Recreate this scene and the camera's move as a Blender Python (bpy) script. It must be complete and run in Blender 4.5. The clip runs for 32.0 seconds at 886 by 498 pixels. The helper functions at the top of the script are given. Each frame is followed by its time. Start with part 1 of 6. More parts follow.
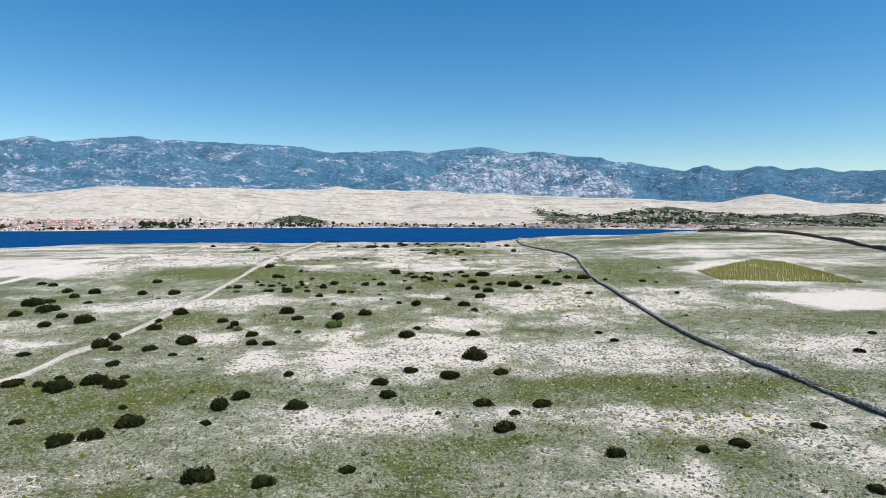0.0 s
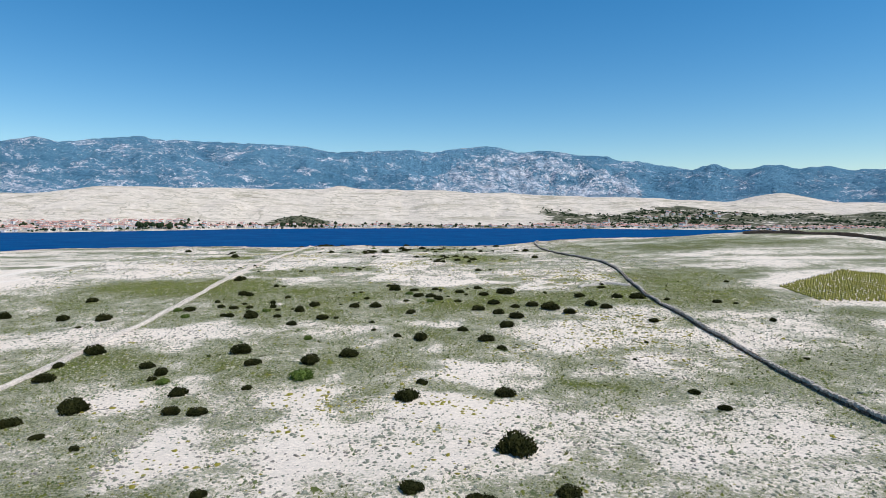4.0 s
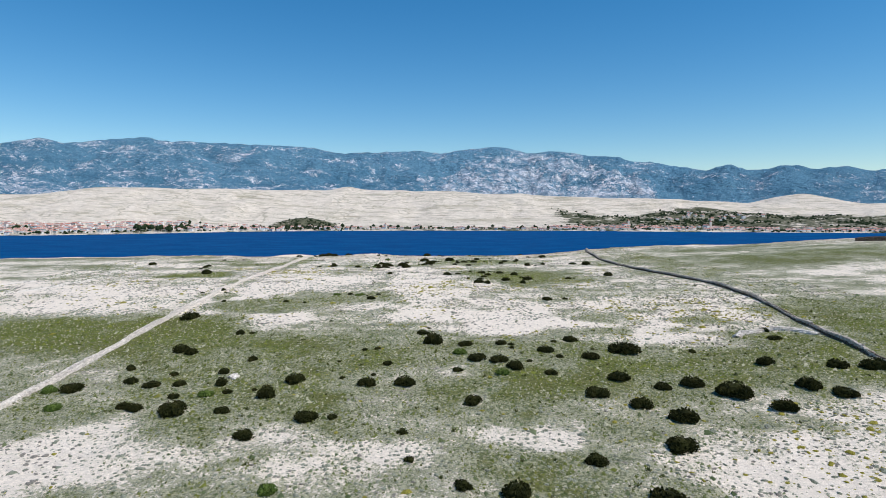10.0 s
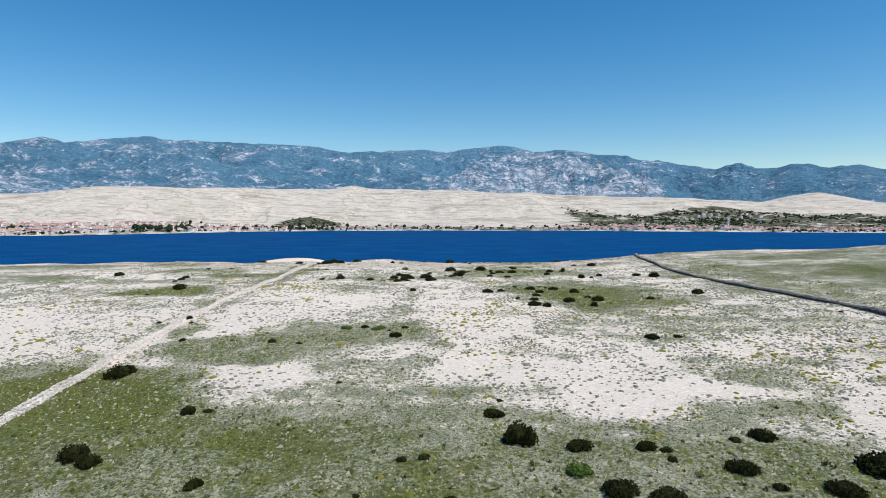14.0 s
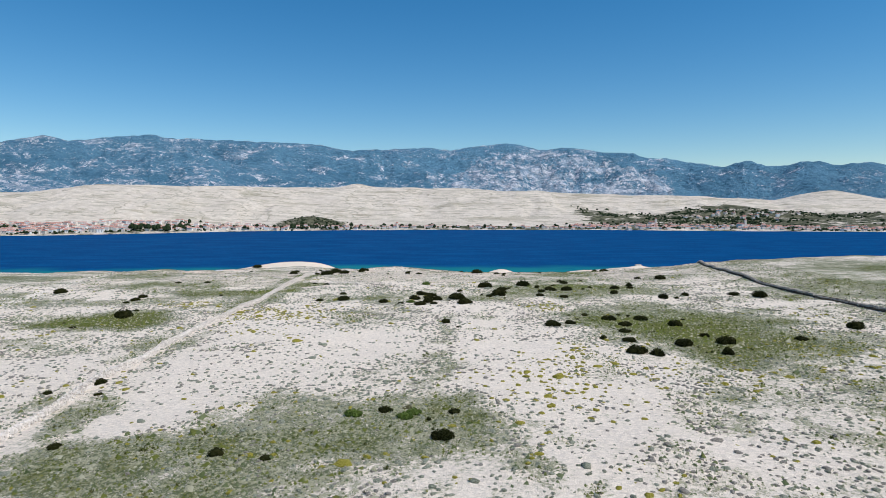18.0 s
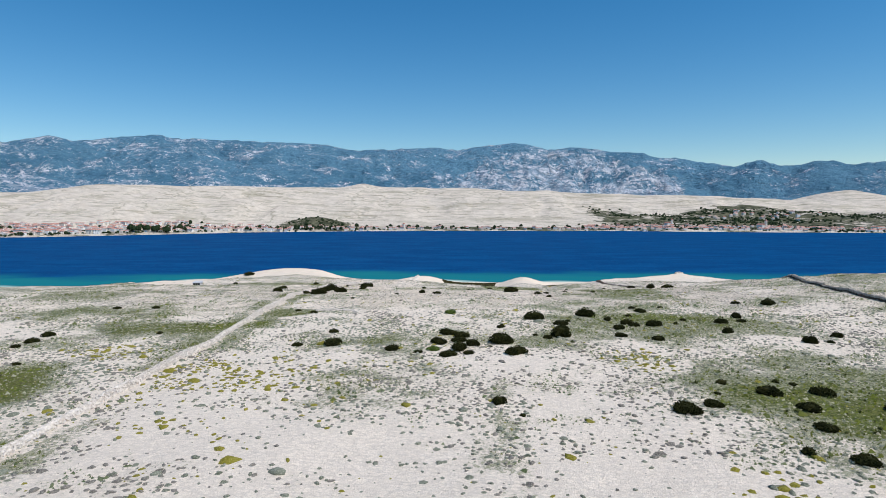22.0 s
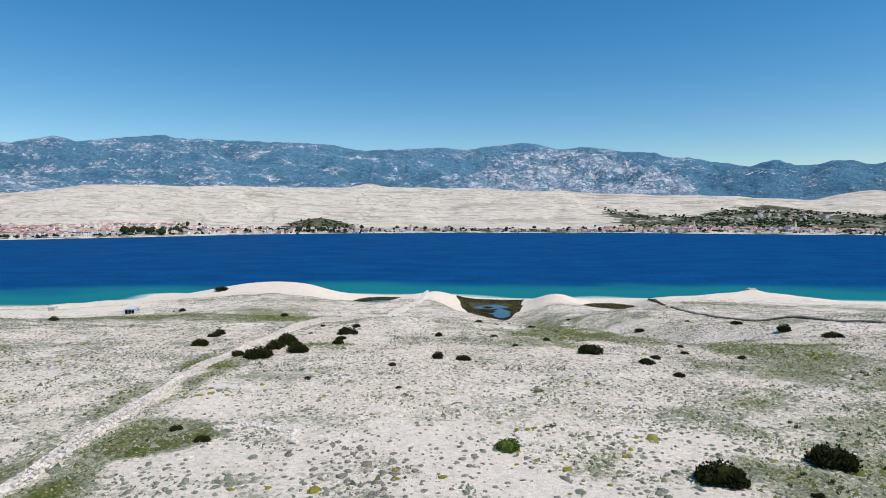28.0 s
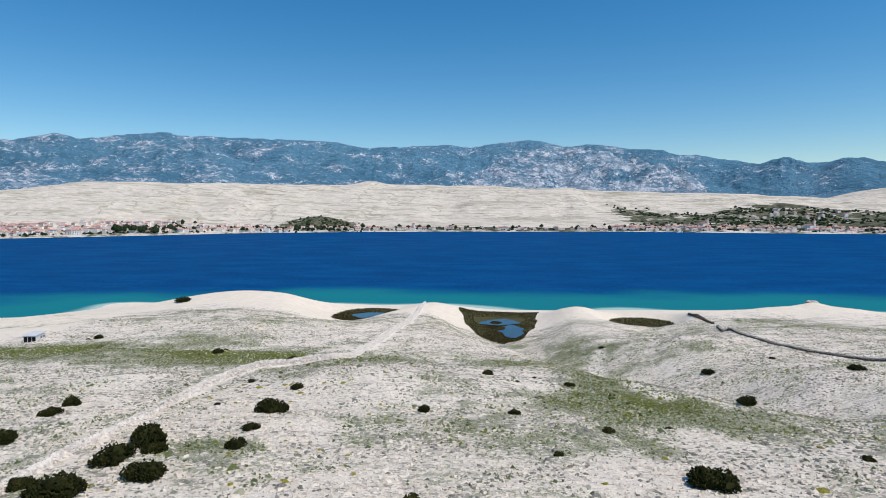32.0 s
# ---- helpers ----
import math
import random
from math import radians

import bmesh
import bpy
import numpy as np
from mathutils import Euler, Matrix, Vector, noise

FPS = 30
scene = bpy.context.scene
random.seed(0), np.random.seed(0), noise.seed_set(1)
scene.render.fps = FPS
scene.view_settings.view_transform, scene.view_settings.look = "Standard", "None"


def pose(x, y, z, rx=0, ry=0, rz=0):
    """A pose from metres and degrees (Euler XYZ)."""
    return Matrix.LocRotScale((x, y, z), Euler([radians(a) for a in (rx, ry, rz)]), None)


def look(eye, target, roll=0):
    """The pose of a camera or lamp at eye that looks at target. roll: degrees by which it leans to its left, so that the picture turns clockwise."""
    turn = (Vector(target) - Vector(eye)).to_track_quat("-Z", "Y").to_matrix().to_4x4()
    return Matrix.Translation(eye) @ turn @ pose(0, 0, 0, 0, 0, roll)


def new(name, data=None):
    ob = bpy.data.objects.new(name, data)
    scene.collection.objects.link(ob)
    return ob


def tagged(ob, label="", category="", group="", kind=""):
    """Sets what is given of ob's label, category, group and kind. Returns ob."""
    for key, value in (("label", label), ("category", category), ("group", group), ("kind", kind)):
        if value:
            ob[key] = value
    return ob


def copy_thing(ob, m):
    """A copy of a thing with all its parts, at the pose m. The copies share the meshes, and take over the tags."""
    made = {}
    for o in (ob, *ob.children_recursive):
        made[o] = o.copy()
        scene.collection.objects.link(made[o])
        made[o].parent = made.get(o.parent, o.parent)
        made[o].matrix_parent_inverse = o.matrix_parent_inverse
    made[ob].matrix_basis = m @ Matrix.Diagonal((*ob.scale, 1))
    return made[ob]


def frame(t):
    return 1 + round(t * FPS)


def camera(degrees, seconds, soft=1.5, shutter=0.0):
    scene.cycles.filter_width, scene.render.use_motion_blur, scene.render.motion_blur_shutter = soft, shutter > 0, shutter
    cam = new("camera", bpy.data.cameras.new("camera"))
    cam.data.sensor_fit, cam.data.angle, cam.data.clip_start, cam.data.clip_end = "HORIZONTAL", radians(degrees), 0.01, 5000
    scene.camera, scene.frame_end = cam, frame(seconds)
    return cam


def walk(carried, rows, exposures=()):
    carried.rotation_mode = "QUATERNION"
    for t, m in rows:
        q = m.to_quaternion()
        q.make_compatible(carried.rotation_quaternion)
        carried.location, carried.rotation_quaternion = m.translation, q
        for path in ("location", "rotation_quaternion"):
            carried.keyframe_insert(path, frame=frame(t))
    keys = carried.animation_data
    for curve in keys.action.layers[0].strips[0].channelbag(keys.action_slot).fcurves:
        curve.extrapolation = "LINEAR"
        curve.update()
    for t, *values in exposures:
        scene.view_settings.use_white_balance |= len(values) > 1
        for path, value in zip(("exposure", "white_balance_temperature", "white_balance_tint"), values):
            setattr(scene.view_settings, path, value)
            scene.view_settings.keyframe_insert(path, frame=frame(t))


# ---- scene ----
# the plan below is drawn in units of 1.5 m; the last lines set it out at full size
UNIT = 1.5

# ---------- camera ----------
cam = camera(73.2, 32.0, soft=0.5)
ROWS = [
    (0, 0.00, 0.00, 32.14, 86.238, -0.185, -0.009),
    (1, -0.30, 7.58, 32.11, 86.246, -0.161, 0.052),
    (2, -0.62, 15.18, 32.09, 86.237, -0.137, 0.159),
    (3, -0.89, 22.83, 32.04, 86.210, -0.113, 0.297),
    (4, -1.35, 30.54, 31.98, 86.231, -0.089, 0.420),
    (5, -2.31, 38.39, 31.90, 86.255, -0.062, 0.502),
    (6, -3.47, 46.20, 31.82, 86.272, -0.031, 0.606),
    (7, -4.61, 53.78, 31.76, 86.330, -0.006, 0.769),
    (8, -5.86, 61.24, 31.71, 86.376, 0.005, 0.901),
    (9, -7.30, 68.60, 31.72, 86.391, -0.007, 1.020),
    (10, -8.87, 75.94, 31.75, 86.392, -0.036, 1.120),
    (11, -10.52, 83.34, 31.77, 86.346, -0.064, 1.209),
    (12, -12.19, 90.78, 31.77, 86.342, -0.071, 1.328),
    (13, -13.77, 98.26, 31.68, 86.364, -0.047, 1.442),
    (14, -15.31, 105.72, 31.60, 86.339, -0.002, 1.526),
    (15, -16.86, 113.05, 31.61, 86.296, 0.043, 1.616),
    (16, -18.36, 120.41, 31.63, 86.260, 0.071, 1.663),
    (17, -19.80, 127.93, 31.63, 86.215, 0.069, 1.758),
    (18, -21.15, 135.48, 31.62, 86.208, 0.050, 1.870),
    (19, -22.35, 142.93, 31.64, 86.240, 0.030, 2.040),
    (20, -23.45, 150.37, 31.65, 86.203, 0.024, 2.128),
    (21, -24.41, 157.88, 31.64, 86.214, 0.043, 2.309),
    (22, -25.35, 165.33, 31.62, 86.247, 0.076, 2.470),
    (23, -26.41, 172.55, 31.63, 86.265, 0.109, 2.658),
    (24, -27.45, 179.78, 31.63, 86.240, 0.129, 2.787),
    (25, -28.37, 187.30, 31.58, 86.258, 0.129, 2.930),
    (26, -29.09, 194.88, 31.55, 86.274, 0.118, 2.995),
    (27, -29.45, 202.32, 31.63, 86.312, 0.103, 3.074),
    (28, -29.60, 209.78, 31.70, 86.329, 0.091, 3.201),
    (29, -29.60, 217.37, 31.65, 86.313, 0.083, 3.348),
    (30, -29.58, 224.97, 31.56, 86.276, 0.077, 3.483),
    (31, -29.74, 232.50, 31.50, 86.202, 0.070, 3.588),
    (32, -29.96, 240.00, 31.46, 86.144, 0.063, 3.662),
]
walk(cam, [(t, pose(x * UNIT, y * UNIT, z * UNIT, a, b, c)) for t, x, y, z, a, b, c in ROWS], exposures=[(0.0, 0.02), (7.0, -0.05), (14.0, -0.04), (17.0, -0.13), (20.0, -0.18), (24.0, -0.12), (32.0, -0.11)])

# ---------- world and sun ----------
SUN_AZ, SUN_EL = 116.0, 57.0     # degrees clockwise from +y, and above the horizon
world = bpy.data.worlds.new("sky")
scene.world = world
world.use_nodes = True
wn = world.node_tree
sky = wn.nodes.new("ShaderNodeTexSky")
sky.sky_type, sky.sun_disc = "NISHITA", False
sky.sun_elevation, sky.sun_rotation = radians(SUN_EL), radians(SUN_AZ)
sky.altitude, sky.air_density, sky.dust_density, sky.ozone_density = 50, 1.0, 0.0, 3.6
rich = wn.nodes.new("ShaderNodeHueSaturation")
rich.inputs["Hue"].default_value, rich.inputs["Saturation"].default_value, rich.inputs["Value"].default_value = 0.496, 1.36, 1.0
wn.links.new(sky.outputs[0], rich.inputs["Color"])
wn.links.new(rich.outputs[0], wn.nodes["Background"].inputs[0])
wn.nodes["Background"].inputs[1].default_value = 0.123
sun = new("sun", bpy.data.lights.new("sun", "SUN"))
sun.data.energy, sun.data.angle, sun.data.color = 4.3, radians(0.53), (1.0, 0.935, 0.845)
sd = Vector((math.sin(radians(SUN_AZ)) * math.cos(radians(SUN_EL)), math.cos(radians(SUN_AZ)) * math.cos(radians(SUN_EL)), math.sin(radians(SUN_EL))))
sun.matrix_world = look(sd * 200 + Vector((0, 200, 0)), (0, 200, 0))


# ---------- material kit ----------
class Nodes:
    def __init__(self, name, rough=0.9, spec=0.2):
        self.mat = bpy.data.materials.new(name)
        self.mat.use_nodes = True
        self.tree = self.mat.node_tree
        self.bsdf = self.tree.nodes["Principled BSDF"]
        self.bsdf.inputs["Roughness"].default_value = rough
        self.bsdf.inputs["Specular IOR Level"].default_value = spec
        self.space = None

    def put(self, socket, value):
        if isinstance(value, bpy.types.NodeSocket):
            self.tree.links.new(value, socket)
        elif isinstance(value, (tuple, list)) and len(value) == 3 and socket.type == "RGBA":
            socket.default_value = (*value, 1)
        else:
            socket.default_value = value

    def coords(self, stretch=(1, 1, 1), local=False):
        g = self.tree.nodes.new("ShaderNodeTexCoord" if local else "ShaderNodeNewGeometry")
        m = self.tree.nodes.new("ShaderNodeMapping")
        m.inputs["Scale"].default_value = stretch if local else [v / UNIT for v in stretch]
        self.tree.links.new(g.outputs["Object" if local else "Position"], m.inputs["Vector"])
        return m.outputs[0]

    def noise(self, scale, detail=4, stretch=(1, 1, 1), rough=0.6, local=False, lacunarity=2.0):
        n = self.tree.nodes.new("ShaderNodeTexNoise")
        self.put(n.inputs["Vector"], self.coords(stretch, local))
        n.inputs["Scale"].default_value, n.inputs["Detail"].default_value, n.inputs["Roughness"].default_value = scale, detail, rough
        n.inputs["Lacunarity"].default_value = lacunarity
        return n.outputs["Fac"]

    def cells(self, scale, stretch=(1, 1, 1), local=False):
        n = self.tree.nodes.new("ShaderNodeTexVoronoi")
        self.put(n.inputs["Vector"], self.coords(stretch, local))
        n.inputs["Scale"].default_value = scale
        return n.outputs["Distance"], n.outputs["Color"]

    def ramp(self, fac, a, b, lo=0.0, hi=1.0):
        n = self.tree.nodes.new("ShaderNodeMapRange")
        n.interpolation_type = "SMOOTHSTEP"
        for k, v in zip(("Value", "From Min", "From Max", "To Min", "To Max"), (fac, a, b, lo, hi)):
            self.put(n.inputs[k], v)
        return n.outputs[0]

    def mix(self, fac, a, b, how="MIX"):
        n = self.tree.nodes.new("ShaderNodeMix")
        n.data_type, n.blend_type = "RGBA", how
        for k, v in zip((0, 6, 7), (fac, a, b)):
            self.put(n.inputs[k], v)
        return n.outputs[2]

    def sum(self, a, b, op="ADD"):
        n = self.tree.nodes.new("ShaderNodeMath")
        n.operation = op
        self.put(n.inputs[0], a)
        self.put(n.inputs[1], b)
        return n.outputs[0]

    def attr(self, name):
        n = self.tree.nodes.new("ShaderNodeAttribute")
        n.attribute_name = name
        return n.outputs["Fac"]

    def island(self):
        return self.tree.nodes.new("ShaderNodeNewGeometry").outputs["Random Per Island"]

    def chance(self):
        return self.tree.nodes.new("ShaderNodeObjectInfo").outputs["Random"]

    def colour(self, c):
        self.put(self.bsdf.inputs["Base Color"], c)
        return self

    def bump(self, h, strength=0.5, distance=0.1):
        n = self.tree.nodes.new("ShaderNodeBump")
        n.inputs["Strength"].default_value, n.inputs["Distance"].default_value = strength, distance * UNIT
        self.put(n.inputs["Height"], h)
        self.tree.links.new(n.outputs[0], self.bsdf.inputs["Normal"])
        return self


def ground_material():
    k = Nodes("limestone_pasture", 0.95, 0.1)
    big, mid, fine, grit = k.noise(0.07, 5), k.noise(0.5, 6, rough=0.65), k.noise(3.2, 4), k.noise(11.0, 4, rough=0.7)
    lay = k.noise(0.9, 6, (0.7, 1.3, 1), 0.72)
    off = lambda n, gain: k.sum(k.sum(n, 0.5, "SUBTRACT"), gain, "MULTIPLY")
    # bare limestone gravel with joints and ledges
    gravel = k.mix(k.ramp(grit, 0.36, 0.56), (0.64, 0.56, 0.475), (0.94, 0.835, 0.715))
    gap, tone = k.cells(3.3, (0.8, 1.3, 1))
    gravel = k.mix(k.ramp(gap, 0.42, 0.62, 0, 0.4), gravel, (0.46, 0.41, 0.36))
    gravel = k.mix(0.35, gravel, k.mix(tone, (0.68, 0.595, 0.505), (0.92, 0.82, 0.70)))
    gravel = k.mix(k.ramp(mid, 0.4, 0.7, 0, 0.55), gravel, (0.77, 0.68, 0.58))
    # crack and ribs put the small shade between broken rocks into the colour
    crack = k.ramp(k.sum(k.noise(2.9, 6, (0.8, 1.2, 1), 0.78), off(lay, 0.5)), 0.56, 0.65, 0, 0.45)
    ribs = k.sum(k.ramp(k.sum(k.noise(2.6, 6, (0.7, 1.3, 1), 0.78), off(k.noise(0.5, 4, (0.4, 1.6, 1)), 0.5)), 0.53, 0.60, 0, 0.8), k.attr("karst"), "MULTIPLY")
    gravel = k.mix(k.sum(crack, k.sum(k.attr("karst"), 0.55, "ADD"), "MULTIPLY"), gravel, (0.36, 0.325, 0.29))
    gravel = k.mix(ribs, gravel, (0.24, 0.21, 0.185))
    sand = k.mix(k.ramp(mid, 0.3, 0.7), (0.80, 0.70, 0.58), (0.72, 0.63, 0.515))
    gravel = k.mix(k.attr("dune"), gravel, sand)
    # olive turf and dry grey herbs
    blade = k.noise(8.0, 4, rough=0.75)
    grass = k.mix(k.ramp(k.sum(fine, off(blade, 0.6)), 0.38, 0.62), (0.052, 0.074, 0.016), (0.150, 0.168, 0.048))
    grass = k.mix(k.ramp(k.sum(mid, off(fine, 0.5)), 0.45, 0.70, 0, 0.55), grass, (0.165, 0.160, 0.052))
    grass = k.mix(k.ramp(big, 0.42, 0.62, 0, 0.45), grass, (0.125, 0.120, 0.048))
    dry = k.mix(k.ramp(k.sum(fine, off(blade, 0.6)), 0.40, 0.62), (0.100, 0.122, 0.062), (0.38, 0.37, 0.255))
    m = k.attr("meadow")
    reach = k.sum(off(mid, 0.7), off(k.noise(0.16, 6, (0.7, 1.2, 1), 0.65), 0.5))
    wisp = k.sum(reach, k.sum(off(fine, 1.0), off(grit, 0.8)))
    col = k.mix(k.ramp(k.sum(m, wisp), 0.38, 0.58), gravel, dry)
    col = k.mix(k.ramp(k.sum(k.sum(m, k.sum(reach, off(blade, 0.5))), off(big, 0.3)), 0.64, 0.94), col, grass)
    dots, tint = k.cells(1.5, (0.9, 1.1, 1))
    spot = k.sum(k.ramp(k.sum(dots, off(blade, 0.5)), 0.24, 0.34, 0.9, 0.0), k.ramp(k.sum(m, off(mid, 0.6)), 0.12, 0.42), "MULTIPLY")
    col = k.mix(k.sum(spot, k.attr("bare"), "MULTIPLY"), col, k.mix(k.ramp(blade, 0.4, 0.6), (0.12, 0.125, 0.09), (0.26, 0.26, 0.20)))
    specks = k.sum(k.ramp(k.noise(5.0, 3), 0.60, 0.68), k.ramp(m, 0.3, 0.6, 0, 0.5), "MULTIPLY")
    col = k.mix(specks, col, (0.52, 0.49, 0.41))
    col = k.mix(k.attr("track"), col, k.mix(k.ramp(grit, 0.35, 0.6), (0.66, 0.595, 0.52), (0.88, 0.80, 0.705)))
    col = k.mix(k.ramp(k.sum(k.attr("marsh"), off(mid, 0.5)), 0.35, 0.55), col, k.mix(k.ramp(fine, 0.3, 0.7), (0.045, 0.038, 0.020), (0.10, 0.10, 0.04)))
    k.colour(col)
    ledge = k.noise(1.1, 5, (0.6, 1.3, 1.3), 0.7)
    return k.bump(k.sum(k.sum(fine, grit), k.sum(ledge, 0.8, "MULTIPLY")), 0.9, 0.10).mat


def leaf_material(name, dark, light, tip):
    k = Nodes(name, 0.8, 0.05)
    c = k.mix(k.island(), dark, light)
    c = k.mix(k.ramp(k.noise(1.3, 3), 0.45, 0.75), c, tip)
    c = k.mix(k.sum(k.chance(), 0.35, "MULTIPLY"), c, light)
    return k.colour(c).mat


def plain_material(name, a, b, scale=1.5, rough=0.85, spec=0.2, bump=0.3, depth=0.03):
    k = Nodes(name, rough, spec)
    n = k.noise(scale, 5)
    c = k.mix(k.ramp(n, 0.3, 0.7), a, b)
    c = k.mix(k.sum(k.chance(), 0.3, "MULTIPLY"), c, a)
    k.colour(c)
    return k.bump(k.noise(scale * 6, 3), bump, depth).mat


def hill_material():
    k = Nodes("pale_karst_hills", 0.95, 0.05)
    off = lambda n, gain: k.sum(k.sum(n, 0.5, "SUBTRACT"), gain, "MULTIPLY")
    streak = k.noise(0.022, 8, (0.30, 1.2, 5.0), 0.70)
    thin = k.noise(0.06, 6, (0.22, 1.0, 7.0), 0.72)
    rill = k.noise(0.035, 6, (1.3, 0.35, 1.0), 0.68)
    fine = k.noise(0.12, 6, (0.5, 1, 2), 0.7)
    sand = k.mix(k.ramp(fine, 0.3, 0.7), (0.58, 0.515, 0.435), (0.74, 0.668, 0.58))
    c = k.mix(k.ramp(streak, 0.52, 0.60, 0, 0.6), sand, (0.38, 0.345, 0.26))
    c = k.mix(k.ramp(thin, 0.555, 0.61, 0, 0.65), c, (0.29, 0.275, 0.20))
    c = k.mix(k.ramp(rill, 0.60, 0.66, 0, 0.4), c, (0.36, 0.33, 0.26))
    line = k.sum(off(k.noise(0.007, 4, (0.7, 1.0, 3.0), 0.55), 1.0), 0.0, "ABSOLUTE")
    c = k.mix(k.ramp(line, 0.0, 0.010, 0.6, 0.0), c, (0.30, 0.28, 0.21))
    c = k.mix(k.ramp(k.noise(0.006, 4), 0.55, 0.75, 0, 0.35), c, (0.42, 0.40, 0.31))
    g = k.ramp(k.sum(k.attr("green"), k.sum(off(k.noise(0.03, 6, (1, 1, 2), 0.7), 1.6), off(thin, 0.8))), 0.42, 0.60)
    scrub = k.mix(k.ramp(k.noise(0.11, 6, rough=0.7), 0.40, 0.62), (0.045, 0.054, 0.034), (0.16, 0.158, 0.105))
    scrub = k.mix(k.ramp(k.noise(0.02, 4, (0.5, 1, 3)), 0.5, 0.66, 0, 0.6), scrub, (0.20, 0.19, 0.12))
    return k.colour(k.mix(g, c, scrub)).bump(fine, 0.8, 6.0).mat


def mountain_material():
    k = Nodes("haze_blue_limestone_mountains", 0.95, 0.05)
    off = lambda n, gain: k.sum(k.sum(n, 0.5, "SUBTRACT"), gain, "MULTIPLY")
    rock = k.noise(0.0085, 9, (0.8, 0.8, 1.8), 0.74)
    fine = k.noise(0.055, 7, (1, 1, 1.5), 0.78)
    chip = k.noise(0.17, 5, (1, 1, 1.3), 0.8)
    lump, _ = k.cells(0.022, (1, 1, 1.5))
    block, _ = k.cells(0.062, (1, 1, 1.5))
    joint = k.sum(k.sum(lump, k.sum(block, 0.7, "MULTIPLY")), off(fine, 1.4))
    # the blue haze of distance is mixed into the wood and stone colours
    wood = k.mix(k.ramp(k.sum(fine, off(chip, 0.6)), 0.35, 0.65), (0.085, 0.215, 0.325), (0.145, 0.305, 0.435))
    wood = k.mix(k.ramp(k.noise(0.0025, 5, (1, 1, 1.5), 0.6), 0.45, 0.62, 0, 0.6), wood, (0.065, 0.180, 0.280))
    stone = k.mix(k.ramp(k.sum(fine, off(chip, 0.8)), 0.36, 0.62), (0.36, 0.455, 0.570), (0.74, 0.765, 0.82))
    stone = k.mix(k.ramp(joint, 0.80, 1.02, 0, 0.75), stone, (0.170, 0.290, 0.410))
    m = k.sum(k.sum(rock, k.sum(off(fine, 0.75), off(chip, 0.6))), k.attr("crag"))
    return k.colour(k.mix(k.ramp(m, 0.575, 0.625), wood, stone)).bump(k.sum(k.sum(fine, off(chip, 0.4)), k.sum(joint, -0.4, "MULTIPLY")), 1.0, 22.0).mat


def sea_material():
    k = Nodes("sea_water", 0.5, 0.0)
    d = k.attr("depth")
    swell = k.noise(0.04, 6, (0.6, 1.4, 1), 0.7)
    ripple = k.noise(0.30, 6, (0.8, 1.5, 1), 0.75)
    deep = k.mix(k.ramp(swell, 0.35, 0.7), (0.001, 0.049, 0.165), (0.0015, 0.072, 0.220))
    deep = k.mix(k.ramp(ripple, 0.50, 0.66, 0, 0.5), deep, (0.0008, 0.036, 0.118))
    chop = k.noise(0.55, 5, (1.4, 0.25, 1), 0.8)
    deep = k.mix(k.ramp(chop, 0.54, 0.68, 0, 0.45), deep, (0.004, 0.105, 0.270))
    c = k.mix(k.ramp(k.sum(d, k.sum(k.sum(swell, 0.5, "SUBTRACT"), 0.35, "MULTIPLY")), 0.25, 0.62), (0.009, 0.170, 0.205), deep)
    c = k.mix(k.ramp(d, -0.02, 0.06, 1.0, 0.0), c, (0.34, 0.50, 0.46))
    k.colour(c)
    k.bump(k.noise(0.35, 4, (0.6, 1.5, 1)), 0.3, 0.3)
    gloss, blend = k.tree.nodes.new("ShaderNodeBsdfGlossy"), k.tree.nodes.new("ShaderNodeMixShader")
    gloss.inputs["Roughness"].default_value, blend.inputs[0].default_value = 0.25, 0.03
    k.tree.links.new(k.bsdf.outputs[0], blend.inputs[1])
    k.tree.links.new(gloss.outputs[0], blend.inputs[2])
    k.tree.links.new(blend.outputs[0], k.tree.nodes["Material Output"].inputs[0])
    return k.mat


GROUND, HILLS, MOUNTAINS, SEA = ground_material(), hill_material(), mountain_material(), sea_material()
JUNIPER = leaf_material("juniper_needles", (0.009, 0.011, 0.003), (0.025, 0.028, 0.008), (0.045, 0.043, 0.013))
FRESH = leaf_material("fresh_green_leaves", (0.040, 0.075, 0.016), (0.085, 0.125, 0.028), (0.11, 0.15, 0.035))
PINE = leaf_material("town_tree_leaves", (0.012, 0.024, 0.012), (0.030, 0.048, 0.022), (0.045, 0.065, 0.03))
BARK = plain_material("juniper_bark", (0.09, 0.065, 0.05), (0.16, 0.12, 0.09), 8)
STONE = plain_material("dry_wall_limestone", (0.55, 0.495, 0.445), (0.84, 0.77, 0.70), 3.0, bump=0.6)
# one wall stone in two painted tones: pale for lit tops, dark for shaded sides
STONE_CAP = plain_material("sunlit_tone_wall_limestone", (0.32, 0.285, 0.25), (0.56, 0.505, 0.45), 3.0, bump=0.6)
STONE_DARK = plain_material("shaded_tone_wall_limestone", (0.085, 0.059, 0.044), (0.165, 0.127, 0.098), 3.0, bump=0.6)


# ---------- mesh kit ----------
def mesh_of(name, verts, faces, material, smooth=False):
    me = bpy.data.meshes.new(name)
    me.from_pydata(verts, [], faces)
    me.materials.append(material)
    if smooth:
        me.polygons.foreach_set("use_smooth", [True] * len(me.polygons))
    me.update()
    return me


